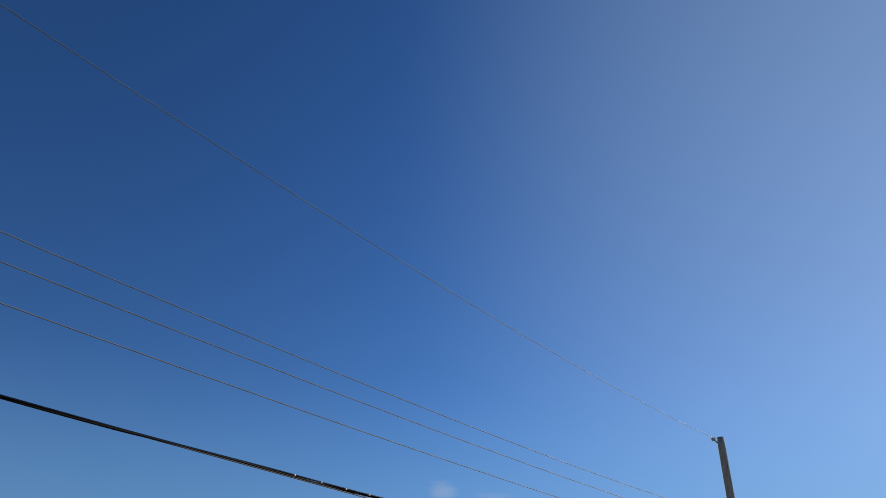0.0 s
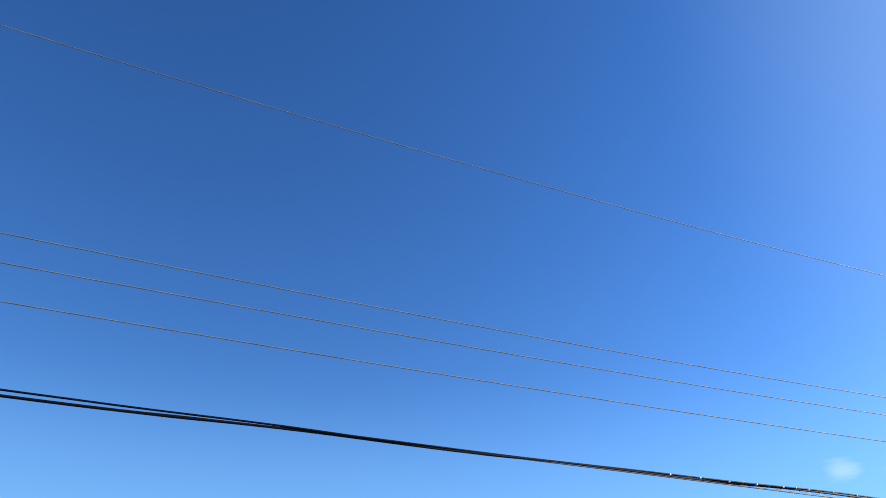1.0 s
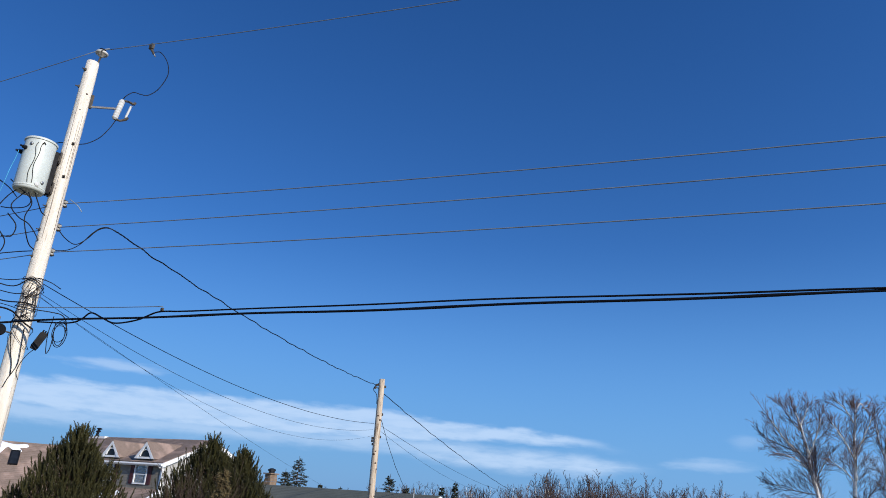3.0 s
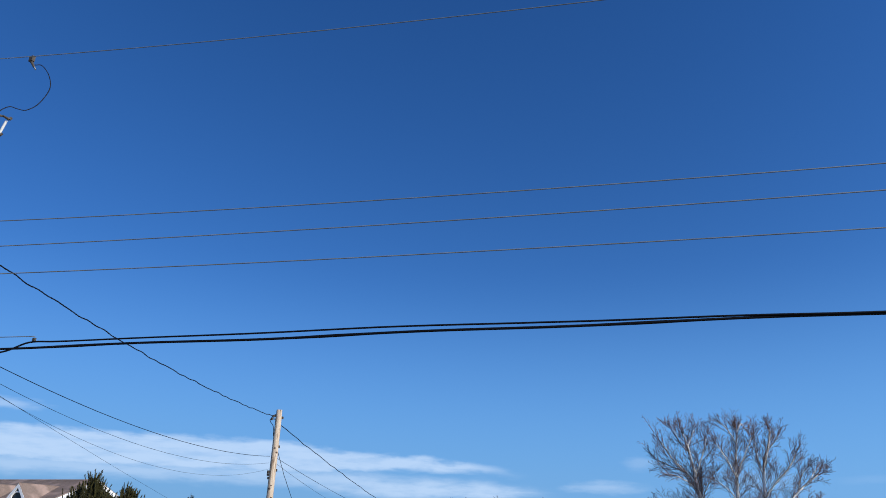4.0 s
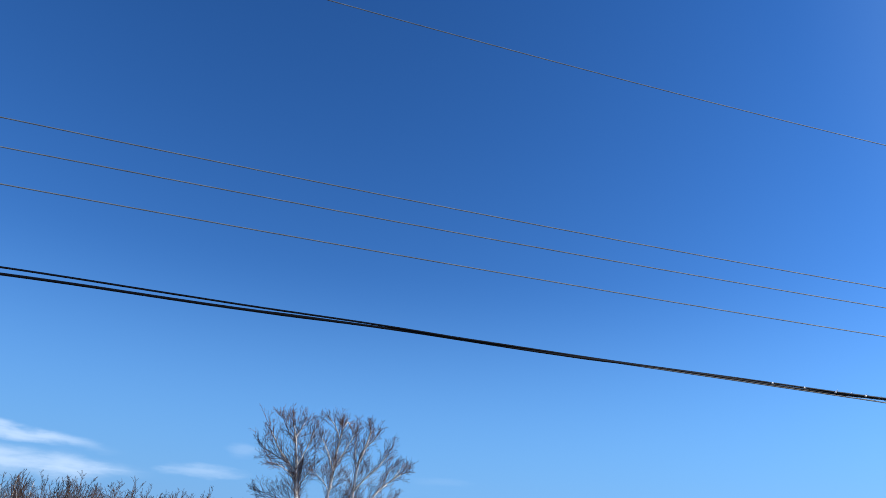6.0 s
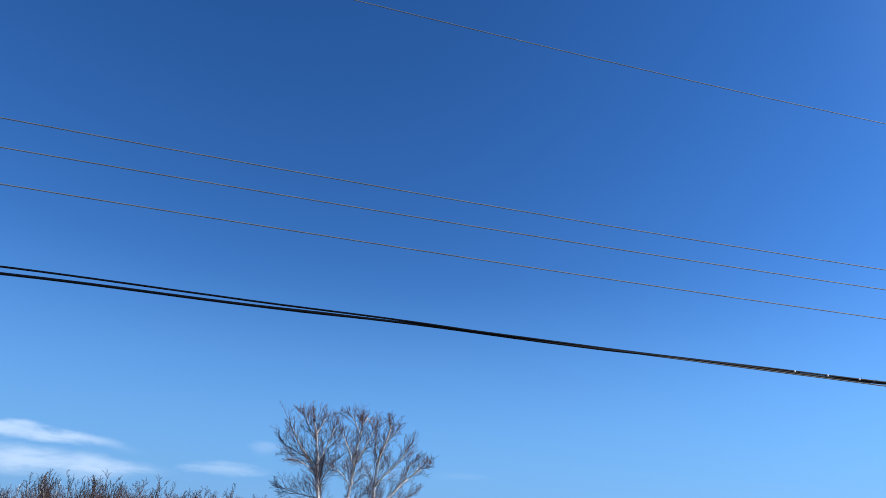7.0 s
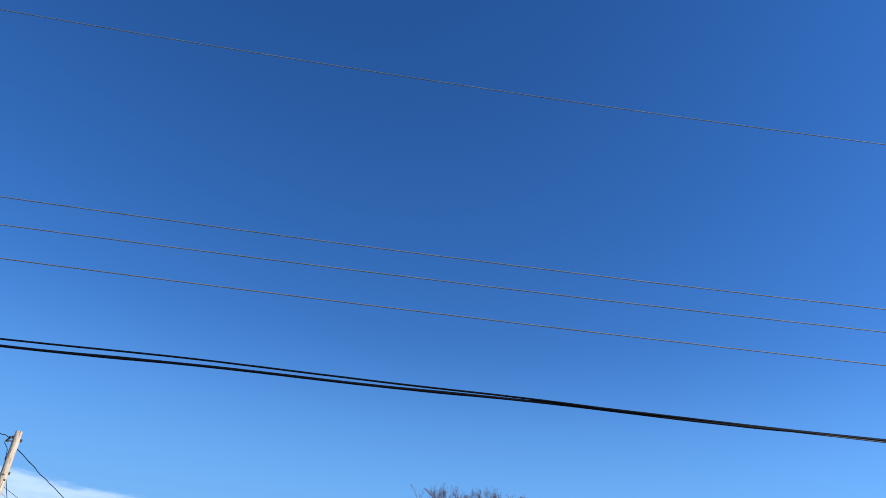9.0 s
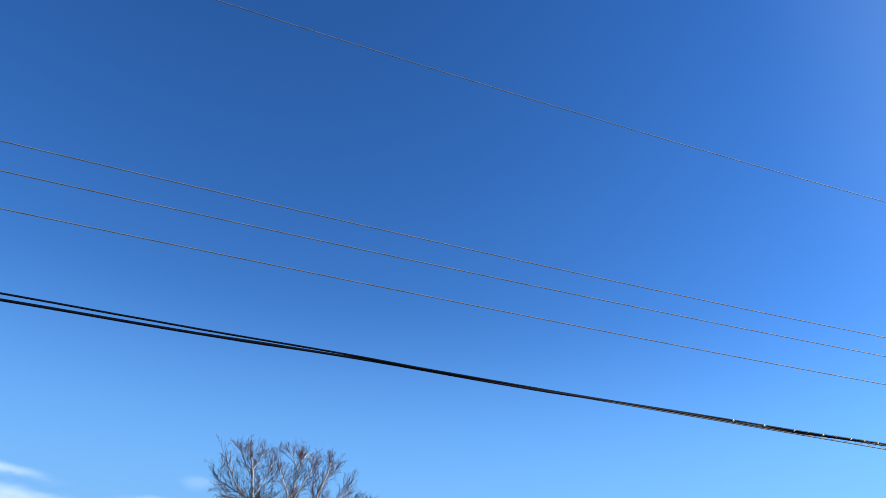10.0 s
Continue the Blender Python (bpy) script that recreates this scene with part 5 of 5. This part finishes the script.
def spray(geo, p, d, length, r, level, rng, least=0.0035, many=8.5):
    """A long whippy shoot that bends upward, with finer ones along it."""
    steps = (5, 3, 2)[level]
    pts, rr = [p], [r]
    d = d.normalized()
    for i in range(steps):
        d = (d + Vector((rng.gauss(0, 0.075), rng.gauss(0, 0.075), rng.gauss(0, 0.075) + (0.09, 0.08, 0.05)[level]))).normalized()
        pts.append(pts[-1] + d * length / steps)
        rr.append(max(r * (1 - 0.75 * (i + 1) / steps), least))
    geo.tube(pts, rr, 3, cap=False)
    if level == 2:
        return
    n = max(3, int(length * (many if level == 0 else many * 1.1)))
    for k in range(n):
        f = (0.15 + 0.84 * (k + rng.random()) / n) * steps
        i = min(int(f), steps - 1)
        along = (pts[i + 1] - pts[i]).normalized()
        side = along.orthogonal().normalized()
        side.rotate(Matrix.Rotation(rng.uniform(0, math.tau), 3, along))
        a = radians(rng.uniform(22, 44))
        spray(geo, pts[i].lerp(pts[i + 1], f - i), along * math.cos(a) + side * math.sin(a),
              min(length * rng.uniform(0.36, 0.68) * (1.15 - 0.5 * f / steps), 0.8), max(r * 0.55, least * 1.2), level + 1, rng, least, many)


def birch(seed, foot_u, paths, reach, label):
    """A bare birch from its main stem and boughs, each a line of (across, height) in metres with its girth."""
    rng = random.Random(seed)
    foot = BIRCH_AT + BIRCH_WAY * foot_u
    foot.z = ground_z(foot.x, foot.y) - 0.1
    root = base_of("birch_tree", Matrix.Translation(foot), label, "tree", "birch trees")
    trunk, crown = Geo(), Geo()
    main = []
    top = max(z for r, line in paths for u, z in line) + 0.3 - foot.z
    for n, (r, line) in enumerate(paths):
        way = rng.uniform(-1.3, 1.3)
        pts = [] if n else [Vector((0, 0, 0))]
        for i, (u, z) in enumerate(line):
            q = BIRCH_AT + BIRCH_WAY * u - foot
            q.z = z - foot.z
            pts.append(q)
        if n:
            start = min(main, key=lambda m: abs(m.z - pts[0].z) + abs((m - pts[0]).dot(BIRCH_WAY)))
            deep = (start - pts[0]).dot(BIRCH_FAR)
            pts = [q + BIRCH_FAR * (deep + way * i / (len(pts) - 1)) for i, q in enumerate(pts)]
        else:
            pts = [q + BIRCH_FAR * 0.25 * math.sin(i * 1.1 + seed) * i / len(pts) for i, q in enumerate(pts)]
        pts = smooth_path(pts, 7)
        m = len(pts) - 1
        pts = [q + Vector((rng.gauss(0, 0.012), rng.gauss(0, 0.012), 0)) if 0 < i < m else q for i, q in enumerate(pts)]
        main += pts
        cut = int(m * (0.86 if n == 0 else 0.78))
        radii = [max(r * (1 - i / m) ** 0.64, 0.009) for i in range(m + 1)]
        trunk.tube(pts[:cut + 1], radii[:cut + 1], 9 if n == 0 else 6)
        crown.tube(pts[cut:], radii[cut:], 5)
        total = sum((q - p).length for p, q in zip(pts, pts[1:]))
        low = 0.28 if n == 0 else (0.6 if r > 0.07 else 0.1)
        number = int(total * (1 - low) * (11 if n == 0 else 10))
        for k in range(number):
            s = low + (1 - low) * 0.97 * (k + rng.random()) / number
            i = min(int(s * m), m - 1)
            up = (pts[i + 1] - pts[i]).normalized()
            side = BIRCH_WAY if abs(up.dot(BIRCH_WAY)) < 0.8 else BIRCH_FAR
            side = (side - up * side.dot(up)).normalized()
            side.rotate(Matrix.Rotation(k * 2.4 + rng.uniform(-0.6, 0.6), 3, up))
            a = radians(rng.uniform(26, 54) - 12 * s)
            ln = reach * rng.uniform(0.45, 1.2) * ((1.25 - 0.97 * s) if n == 0 else (0.9 - 0.48 * s))
            spray(crown, pts[i], up * math.cos(a) + side * math.sin(a), max(min(ln * 1.15, (top - pts[i].z) * 0.9), 0.2), 0.0125, 0, rng, 0.0046, 7.2)
    part("trunk", trunk, "bark", root, smooth=True)
    part("crown", crown, "twig", root)
    return root


birch(11, -0.62, [
    (0.125, [(-0.97, 1.67), (-1.26, 2.39), (-1.42, 3.3), (-1.52, 4.05), (-1.62, 4.95), (-1.78, 5.94), (-1.95, 6.58), (-2.15, 7.35)]),
    (0.075, [(-0.8, 1.0), (-1.12, 2.4), (-1.27, 3.2), (-1.36, 3.9), (-1.33, 4.6), (-1.3, 5.1)]),
    (0.07, [(-1.51, 4.23), (-1.98, 4.77), (-2.49, 5.34), (-2.92, 6.06), (-3.29, 6.69)]),
    (0.035, [(-1.98, 4.77), (-2.71, 5.08), (-3.25, 5.4), (-3.54, 5.7)]),
    (0.035, [(-1.35, 2.98), (-2.12, 3.09), (-2.9, 3.3), (-3.74, 3.5)]),
    (0.035, [(-1.46, 3.88), (-2.01, 4.38), (-2.49, 4.59), (-2.84, 4.64)]),
    (0.045, [(-1.58, 4.56), (-1.24, 5.33), (-0.99, 6.05), (-0.78, 6.8)]),
    (0.035, [(-1.4, 3.55), (-0.99, 4.31), (-0.59, 4.89)]),
    (0.03, [(-1.79, 5.86), (-1.5, 6.45), (-1.34, 6.95)]),
    (0.03, [(-1.71, 5.6), (-2.12, 6.13), (-2.34, 6.7), (-2.52, 7.0)])],
      1.15, "white-barked bare birch leaning away from its neighbours")
birch(12, -0.3, [
    (0.10, [(-0.15, 1.7), (-0.03, 2.47), (0.1, 3.45), (0.2, 4.19), (0.23, 4.94), (0.34, 5.83), (0.45, 6.48), (0.44, 6.7), (0.4, 6.85)]),
    (0.035, [(0.34, 6.09), (0.06, 6.64), (-0.24, 6.92), (-0.5, 7.12)]),
    (0.03, [(0.45, 6.48), (0.67, 6.97), (0.86, 6.78), (0.98, 6.92)]),
    (0.035, [(0.2, 4.49), (-0.12, 5.27), (-0.41, 5.79), (-0.64, 6.16)]),
    (0.03, [(0.11, 3.57), (-0.22, 4.01), (-0.6, 4.29), (-0.99, 4.49)]),
    (0.035, [(0.23, 4.57), (0.66, 5.45), (0.98, 6.08), (1.2, 6.54)]),
    (0.05, [(-0.1, 0.6), (0.0, 1.4), (0.21, 2.48), (0.51, 2.97), (1.13, 3.63)])],
      1.1, "slim white-barked bare birch standing between two others")
birch(13, 0.8, [
    (0.105, [(0.93, 1.43), (1.09, 2.03), (1.3, 2.51), (1.29, 3.17), (1.3, 4.07), (1.42, 4.94), (1.67, 5.74), (1.84, 6.4), (1.82, 6.72), (1.74, 6.98)]),
    (0.07, [(1.3, 2.51), (2.06, 3.24), (2.57, 3.82), (3.12, 4.3), (3.6, 4.62), (3.95, 4.75)]),
    (0.045, [(1.28, 2.32), (2.05, 2.81), (2.83, 3.2), (3.71, 3.78)]),
    (0.05, [(1.3, 3.66), (1.83, 4.3), (2.41, 4.89), (2.73, 5.43), (3.01, 5.9)]),
    (0.03, [(1.69, 5.74), (2.03, 6.09), (2.32, 6.59)]),
    (0.03, [(1.38, 4.57), (1.23, 5.14), (1.17, 5.82), (1.14, 6.41)]),
    (0.03, [(2.62, 3.87), (2.82, 4.4), (3.06, 4.84), (3.32, 5.03)]),
    (0.03, [(3.12, 4.3), (3.44, 4.74), (3.73, 5.08)])],
      1.05, "white-barked bare birch with a long side limb")

# wood's edge: bare trees, a few built and then repeated
kinds = []
for k in range(7):
    rng = random.Random(40 + k)
    root = base_of("bare_tree", Matrix(), "bare grey-brown tree at the edge of the wood", "tree", "bare trees at the wood's edge")
    trunk, crown = Geo(), Geo()
    for j in range(rng.choice((2, 3, 4))):
        a, o, h = rng.uniform(0, math.tau), (0.15 if j == 0 else rng.uniform(0.5, 1.5)), 7.0 * (1 if j == 0 else rng.uniform(0.72, 0.98))
        way = Vector((math.cos(a), math.sin(a), 0))
        pts = smooth_path([Vector((0, 0, -0.2)), way * o * 0.25 + Vector((rng.gauss(0, 0.1), rng.gauss(0, 0.1), 2.2)),
                           way * o * 0.6 + Vector((rng.gauss(0, 0.15), rng.gauss(0, 0.15), h * 0.65)), way * o + Vector((0, 0, h))], 5)
        m, r = len(pts) - 1, rng.uniform(0.055, 0.085)
        trunk.tube(pts, [max(r * (1 - i / m), 0.012) for i in range(m + 1)], 6)
        for n in range(15):
            s = 0.30 + 0.68 * (n + rng.random()) / 15
            i = min(int(s * m), m - 1)
            up = (pts[i + 1] - pts[i]).normalized()
            side = Vector((1, 0, 0))
            side = (side - up * side.dot(up)).normalized()
            side.rotate(Matrix.Rotation(n * 2.4 + rng.uniform(-0.6, 0.6), 3, up))
            t = radians(rng.uniform(22, 44))
            spray(crown, pts[i], up * math.cos(t) + side * math.sin(t), rng.uniform(0.9, 1.7) * (1.35 - 0.75 * s), 0.018, 0, rng, 0.0095, 5.0)
    part("trunk", trunk, "bark" if k in (1, 3, 4) else "limb", root, smooth=True)
    part("crown", crown, "grey_twig" if k in (1, 4) else "brush", root)
    kinds.append(root)
TOPS_AT = [-14, -9, -3, 0, 4, 6, 7.6, 9.7, 11.5, 13.4, 16.2, 17.8, 19, 21.1, 23.2, 25.4, 27.1, 30.5, 32.3, 34, 37, 46, 52]
TOPS = [1.1, 1.2, 1.1, 1.35, 1.4, 1.7, 2.05, 2.1, 2.4, 2.7, 2.3, 2.9, 2.8, 2.9, 3.1, 2.7, 1.9, 1.5, 1.6, 1.4, 1.0, 0.75, 0.6]
rng = random.Random(3)


def wood_place(bearing, d, lift):
    f = at(bearing, d)
    tz = EYE.z + d * math.tan(radians(float(np.interp(bearing, TOPS_AT, TOPS)) * lift))
    s = max(tz - f.z, 2.0) / 7.55
    return Matrix.Translation(f) @ pose(0, 0, 0, 0, 0, rng.uniform(0, 360)) @ Matrix.Diagonal((s * rng.uniform(0.95, 1.25), s * rng.uniform(0.95, 1.25), s, 1))


b = -3.0
first_use = list(range(7))
while b < 36:
    k = rng.randrange(7)
    m = wood_place(b + rng.uniform(-0.25, 0.25), rng.uniform(64, 73), rng.uniform(0.8, 1.05))
    loc, rot, sc = m.decompose()
    if first_use and k in first_use:
        first_use.remove(k)
        kinds[k].matrix_world = m
    else:
        c = copy_thing(kinds[k], Matrix())
        c.matrix_basis = m
    b += 0.68
wood, brush = Geo(), Geo()
far_cfg = dict(wild=0.08, lift=(0.13, 0.09, 0.06), fine=0.0, least=0.011, levels=2, kids=(5, 3), fork=27, shrink=(0.4, 0.65))
far_kinds = []
for k in range(5):
    g = Geo()
    r_ = random.Random(70 + k)
    for j in range(3):
        a = r_.uniform(0, math.tau)
        o = 0.0 if j == 0 else r_.uniform(0.6, 1.3)
        pts = smooth_path([Vector((0, 0, -0.2)), Vector((math.cos(a) * o * 0.5, math.sin(a) * o * 0.5, 2.8)), Vector((math.cos(a) * o, math.sin(a) * o, 7.3 * r_.uniform(0.85, 1.0)))], 4)
        g.tube(pts, [0.08 - 0.065 * i / (len(pts) - 1) for i in range(len(pts))], 4, cap=False)
        for n_ in range(9):
            s = 0.3 + 0.7 * (n_ + r_.random()) / 9
            i = min(int(s * (len(pts) - 1)), len(pts) - 2)
            b_ = r_.uniform(0, math.tau)
            limb(g, g, pts[i], Vector((math.cos(b_) * 0.8, math.sin(b_) * 0.8, 0.6 + 0.7 * s)), 2.9 * (1.1 - 0.7 * s), 0.03, 0, r_, far_cfg)
    far_kinds.append((np.array(g.v, dtype=float), g.f))
for i in range(46):
    v, f = far_kinds[i % 5]
    A = np.array(wood_place(rng.uniform(-16, 50), rng.uniform(76, 96), rng.uniform(0.74, 0.98)))
    wood.add((v @ A[:3, :3].T + A[:3, 3]).tolist(), f)
tagged(part("far_woods", wood, "brush"), "dense leafless red-brown wood behind the houses", "woods", kind="stuff")
for i in range(19000):
    bb = rng.uniform(-14, 48)
    d = rng.uniform(60, 80)
    f = at(bb, d)
    h = max((float(np.interp(bb, TOPS_AT, TOPS)) * 0.0175 * d + 4.4) * (0.22 + 0.6 * rng.random() ** 1.3), 0.6)
    lx, ly = rng.gauss(0, 0.2), rng.gauss(0, 0.2)
    brush.tube([f, f + Vector((lx * h * 0.4, ly * h * 0.4, h * 0.5)), f + Vector((lx * h, ly * h, h))], [0.022, 0.016, 0.008], 3, cap=False)
tagged(part("undergrowth", brush, "brush"), "thick red-brown undergrowth along the wood", "undergrowth", kind="stuff")


def needles(shoots, rng, count, length, width, spread):
    """Needle blades about shoots (foot, way, length): one mesh."""
    g = Geo()
    r = np.random.RandomState(rng.randrange(10 ** 6))
    for p, d, l in shoots:
        d = d.normalized()
        x = d.orthogonal().normalized()
        y = d.cross(x)
        t, a = r.rand(count), r.rand(count) * math.tau
        P, D, X, Y = (np.array(q) for q in (p, d, x, y))
        root = P + np.outer(t * l, D)
        out = np.outer(np.cos(a), X) + np.outer(np.sin(a), Y)
        way = out * spread + D * (1 - spread * 0.5) + r.randn(count, 3) * 0.12
        way /= np.linalg.norm(way, axis=1)[:, None]
        side = np.cross(way, D)
        side /= np.linalg.norm(side, axis=1)[:, None] + 1e-9
        ln = length * (0.7 + 0.6 * r.rand(count))[:, None] * (1.0 - 0.4 * t[:, None])
        v = np.stack([root - side * width / 2, root + side * width / 2, root + way * ln], 1).reshape(-1, 3)
        o = len(g.v)
        g.v += v.tolist()
        g.f += [(o + 3 * i, o + 3 * i + 1, o + 3 * i + 2) for i in range(count)]
    return g


def pine(foot, height, radius, seed, label, group):
    """A dense young pine: a cone of limb tips, each with a cluster of upright shoots full of needles."""
    rng = random.Random(seed)
    root = base_of("pine_tree", Matrix.Translation(foot), label, "tree", group)
    wood_, shoots = Geo(), []
    wood_.tube([(0, 0, -0.2), (0.03, 0, height * 0.5), (0, 0.02, height * 0.95)], [0.12, 0.07, 0.014], 8)
    for k in range(14):
        shoots.append((Vector((rng.gauss(0, 0.05), rng.gauss(0, 0.05), height * rng.uniform(0.76, 0.89))), Vector((rng.gauss(0, 0.2), rng.gauss(0, 0.2), 1)), height * rng.uniform(0.06, 0.11)))
    for k in range(1400):
        s = 1 - rng.uniform(0.001, 0.94) ** 0.62
        a = rng.uniform(0, math.tau)
        lump = 1 + 0.16 * math.sin(a * 3 + s * 17 + seed) + 0.10 * math.sin(a * 5 - s * 31)
        r = radius * (1 - s) ** 0.86 * min(1.0, 0.84 + 1.6 * s) * min(1.0, (1 - s) / 0.25) ** 0.4 * lump * rng.choice((rng.uniform(0.86, 1.08), rng.uniform(0.8, 1.04), rng.uniform(0.35, 0.85)))
        out = Vector((math.cos(a), math.sin(a), 0))
        tip = out * r + Vector((0, 0, s * height * 0.92))
        if k % 3 == 0:
            low_ = Vector((0, 0, max(tip.z - 0.35 * r, 0.1)))
            pts = smooth_path([low_, low_.lerp(tip, 0.55) - Vector((0, 0, 0.08 * r)), tip], 3)
            wood_.tube(pts, [0.022 * (1 - i / len(pts)) + 0.006 for i in range(len(pts))], 4, cap=False)
        for w in range(3):
            e = out * rng.uniform(-0.05, 0.5) + Vector((-out.y, out.x, 0)) * rng.uniform(-0.35, 0.35) + Vector((0, 0, rng.uniform(0.8, 1.3)))
            q = tip + Vector((rng.gauss(0, 0.13), rng.gauss(0, 0.13), rng.gauss(-0.14, 0.10)))
            shoots.append((q, e, rng.uniform(0.24, 0.46) * (1.0 if w else 1.25)))
    part("trunk", wood_, "pine_bark", root)
    part("crown", needles(shoots, rng, 68, 0.12, 0.023, 0.45), "needle", root)
    return root


def spruce(foot, height, radius, seed, label, material="needle_dark", group="spruces", dense=1.0):
    """A spiky spruce with drooping, uneven whorls."""
    rng = random.Random(seed)
    root = base_of("spruce_tree", Matrix.Translation(foot), label, "tree", group)
    wood_, shoots = Geo(), [(Vector((0, 0, height * 0.88)), Vector((0, 0, 1)), height * 0.12)]
    wood_.tube([(0, 0, -0.2), (0.02, 0, height * 0.5), (0, 0, height)], [0.09, 0.05, 0.008], 7)
    z = height * 0.1
    while z < height * 0.95:
        s = z / height
        n = 8
        ph = rng.uniform(0, 6.28)
        for k in range(n):
            a = ph + k * math.tau / n + rng.uniform(-0.35, 0.35)
            ln = max(radius * (1 - s) ** 0.85 * rng.uniform(0.45, 1.2), 0.08)
            out = Vector((math.cos(a), math.sin(a), 0))
            z0 = z + rng.uniform(-0.8, 0.8) * height * 0.03
            tip = Vector((0, 0, z0)) + out * ln + Vector((0, 0, ln * rng.uniform(-0.45, 0.3)))
            wood_.tube([Vector((0, 0, z0)), tip], [0.018, 0.005], 3, cap=False)
            m = max(2, int(ln / 0.2 * dense))
            for j in range(m):
                f = 0.2 + 0.8 * (j + rng.random()) / m
                q = Vector((0, 0, z0)).lerp(tip, f)
                side = Vector((-out.y, out.x, 0)) * rng.choice((-1, 1))
                shoots.append((q, out * 0.7 + side * rng.uniform(0, 0.9) + Vector((0, 0, rng.uniform(-0.2, 0.3))), rng.uniform(0.15, 0.32) * min(1, 0.5 + ln)))
        z += height * 0.03
    part("trunk", wood_, "pine_bark", root)
    part("crown", needles(shoots, rng, int(20 * dense) + 4, 0.14, 0.036, 0.7), material, root)
    return root


def to_top(bearing, el, d):
    f = at(bearing, d)
    return f, EYE.z + d * math.tan(radians(el)) - f.z


for bb, el, d, r, seed, lab in ((58.95, 3.95, 30, 3.2, 1, "bushy dark green pine in front of the house"), (50.0, 4.1, 32, 3.55, 2, "tall bushy dark green pine beside the house"),
                                (47.7, 3.25, 32.5, 2.5, 3, "lower bushy dark green pine beside the taller one")):
    f, h = to_top(bb, el, d)
    pine(f, h, r, seed, lab, "pines before the house")
f, h = to_top(48.9, 1.35, 27.0)
spruce(f, h, 0.75, 8, "sparse young spruce turned yellow-brown", "needle_brown", "spruces", 0.7)
for i, (bb, el, d, r) in enumerate(((43.6, 2.6, 68, 3.2), (44.5, 1.6, 66, 2.4), (36.6, 1.8, 62, 2.2), (35.3, 0.98, 60, 1.6), (41.8, 0.75, 70, 0.9), (40.3, 0.65, 72, 0.9), (31.6, 1.6, 64, 0.9), (32.6, 1.2, 64, 0.7),
                                    (-3.17, 1.85, 60, 0.8), (-6.37, 1.5, 60, 0.7), (-7.55, 1.6, 60, 0.8), (-9.4, 2.35, 60, 0.8))):
    f, h = to_top(bb, el, d)
    spruce(f, h, r, 20 + i, "dark spiky spruce standing before the wood")

# bare red-brown shrubs in front of the pines
shrub_cfg = dict(wild=0.12, lift=(0.15, 0.1, 0.08), fine=0.02, least=0.005, levels=2, kids=(6, 4), fork=28, shrink=(0.4, 0.7))
for seed, bb, d, el in ((61, 50.2, 27.5, 0.2), (63, 50.9, 27.6, -0.2)):
    f, h = to_top(bb, el, d)
    root = base_of("bare_shrub", Matrix.Translation(f), "bare red-brown garden shrub in front of the pines", "shrub", "bare shrubs")
    thick, thin_ = Geo(), Geo()
    rng = random.Random(seed)
    for k in range(11):
        a = rng.uniform(0, math.tau)
        limb(thick, thin_, Vector((math.cos(a) * 0.15, math.sin(a) * 0.15, -0.05)), Vector((math.cos(a) * 0.35, math.sin(a) * 0.35, 1)), h * rng.uniform(0.7, 1.0), 0.022, 0, rng, shrub_cfg)
    part("stem", thick, "shrub", root)
    part("crown", thin_, "shrub", root)
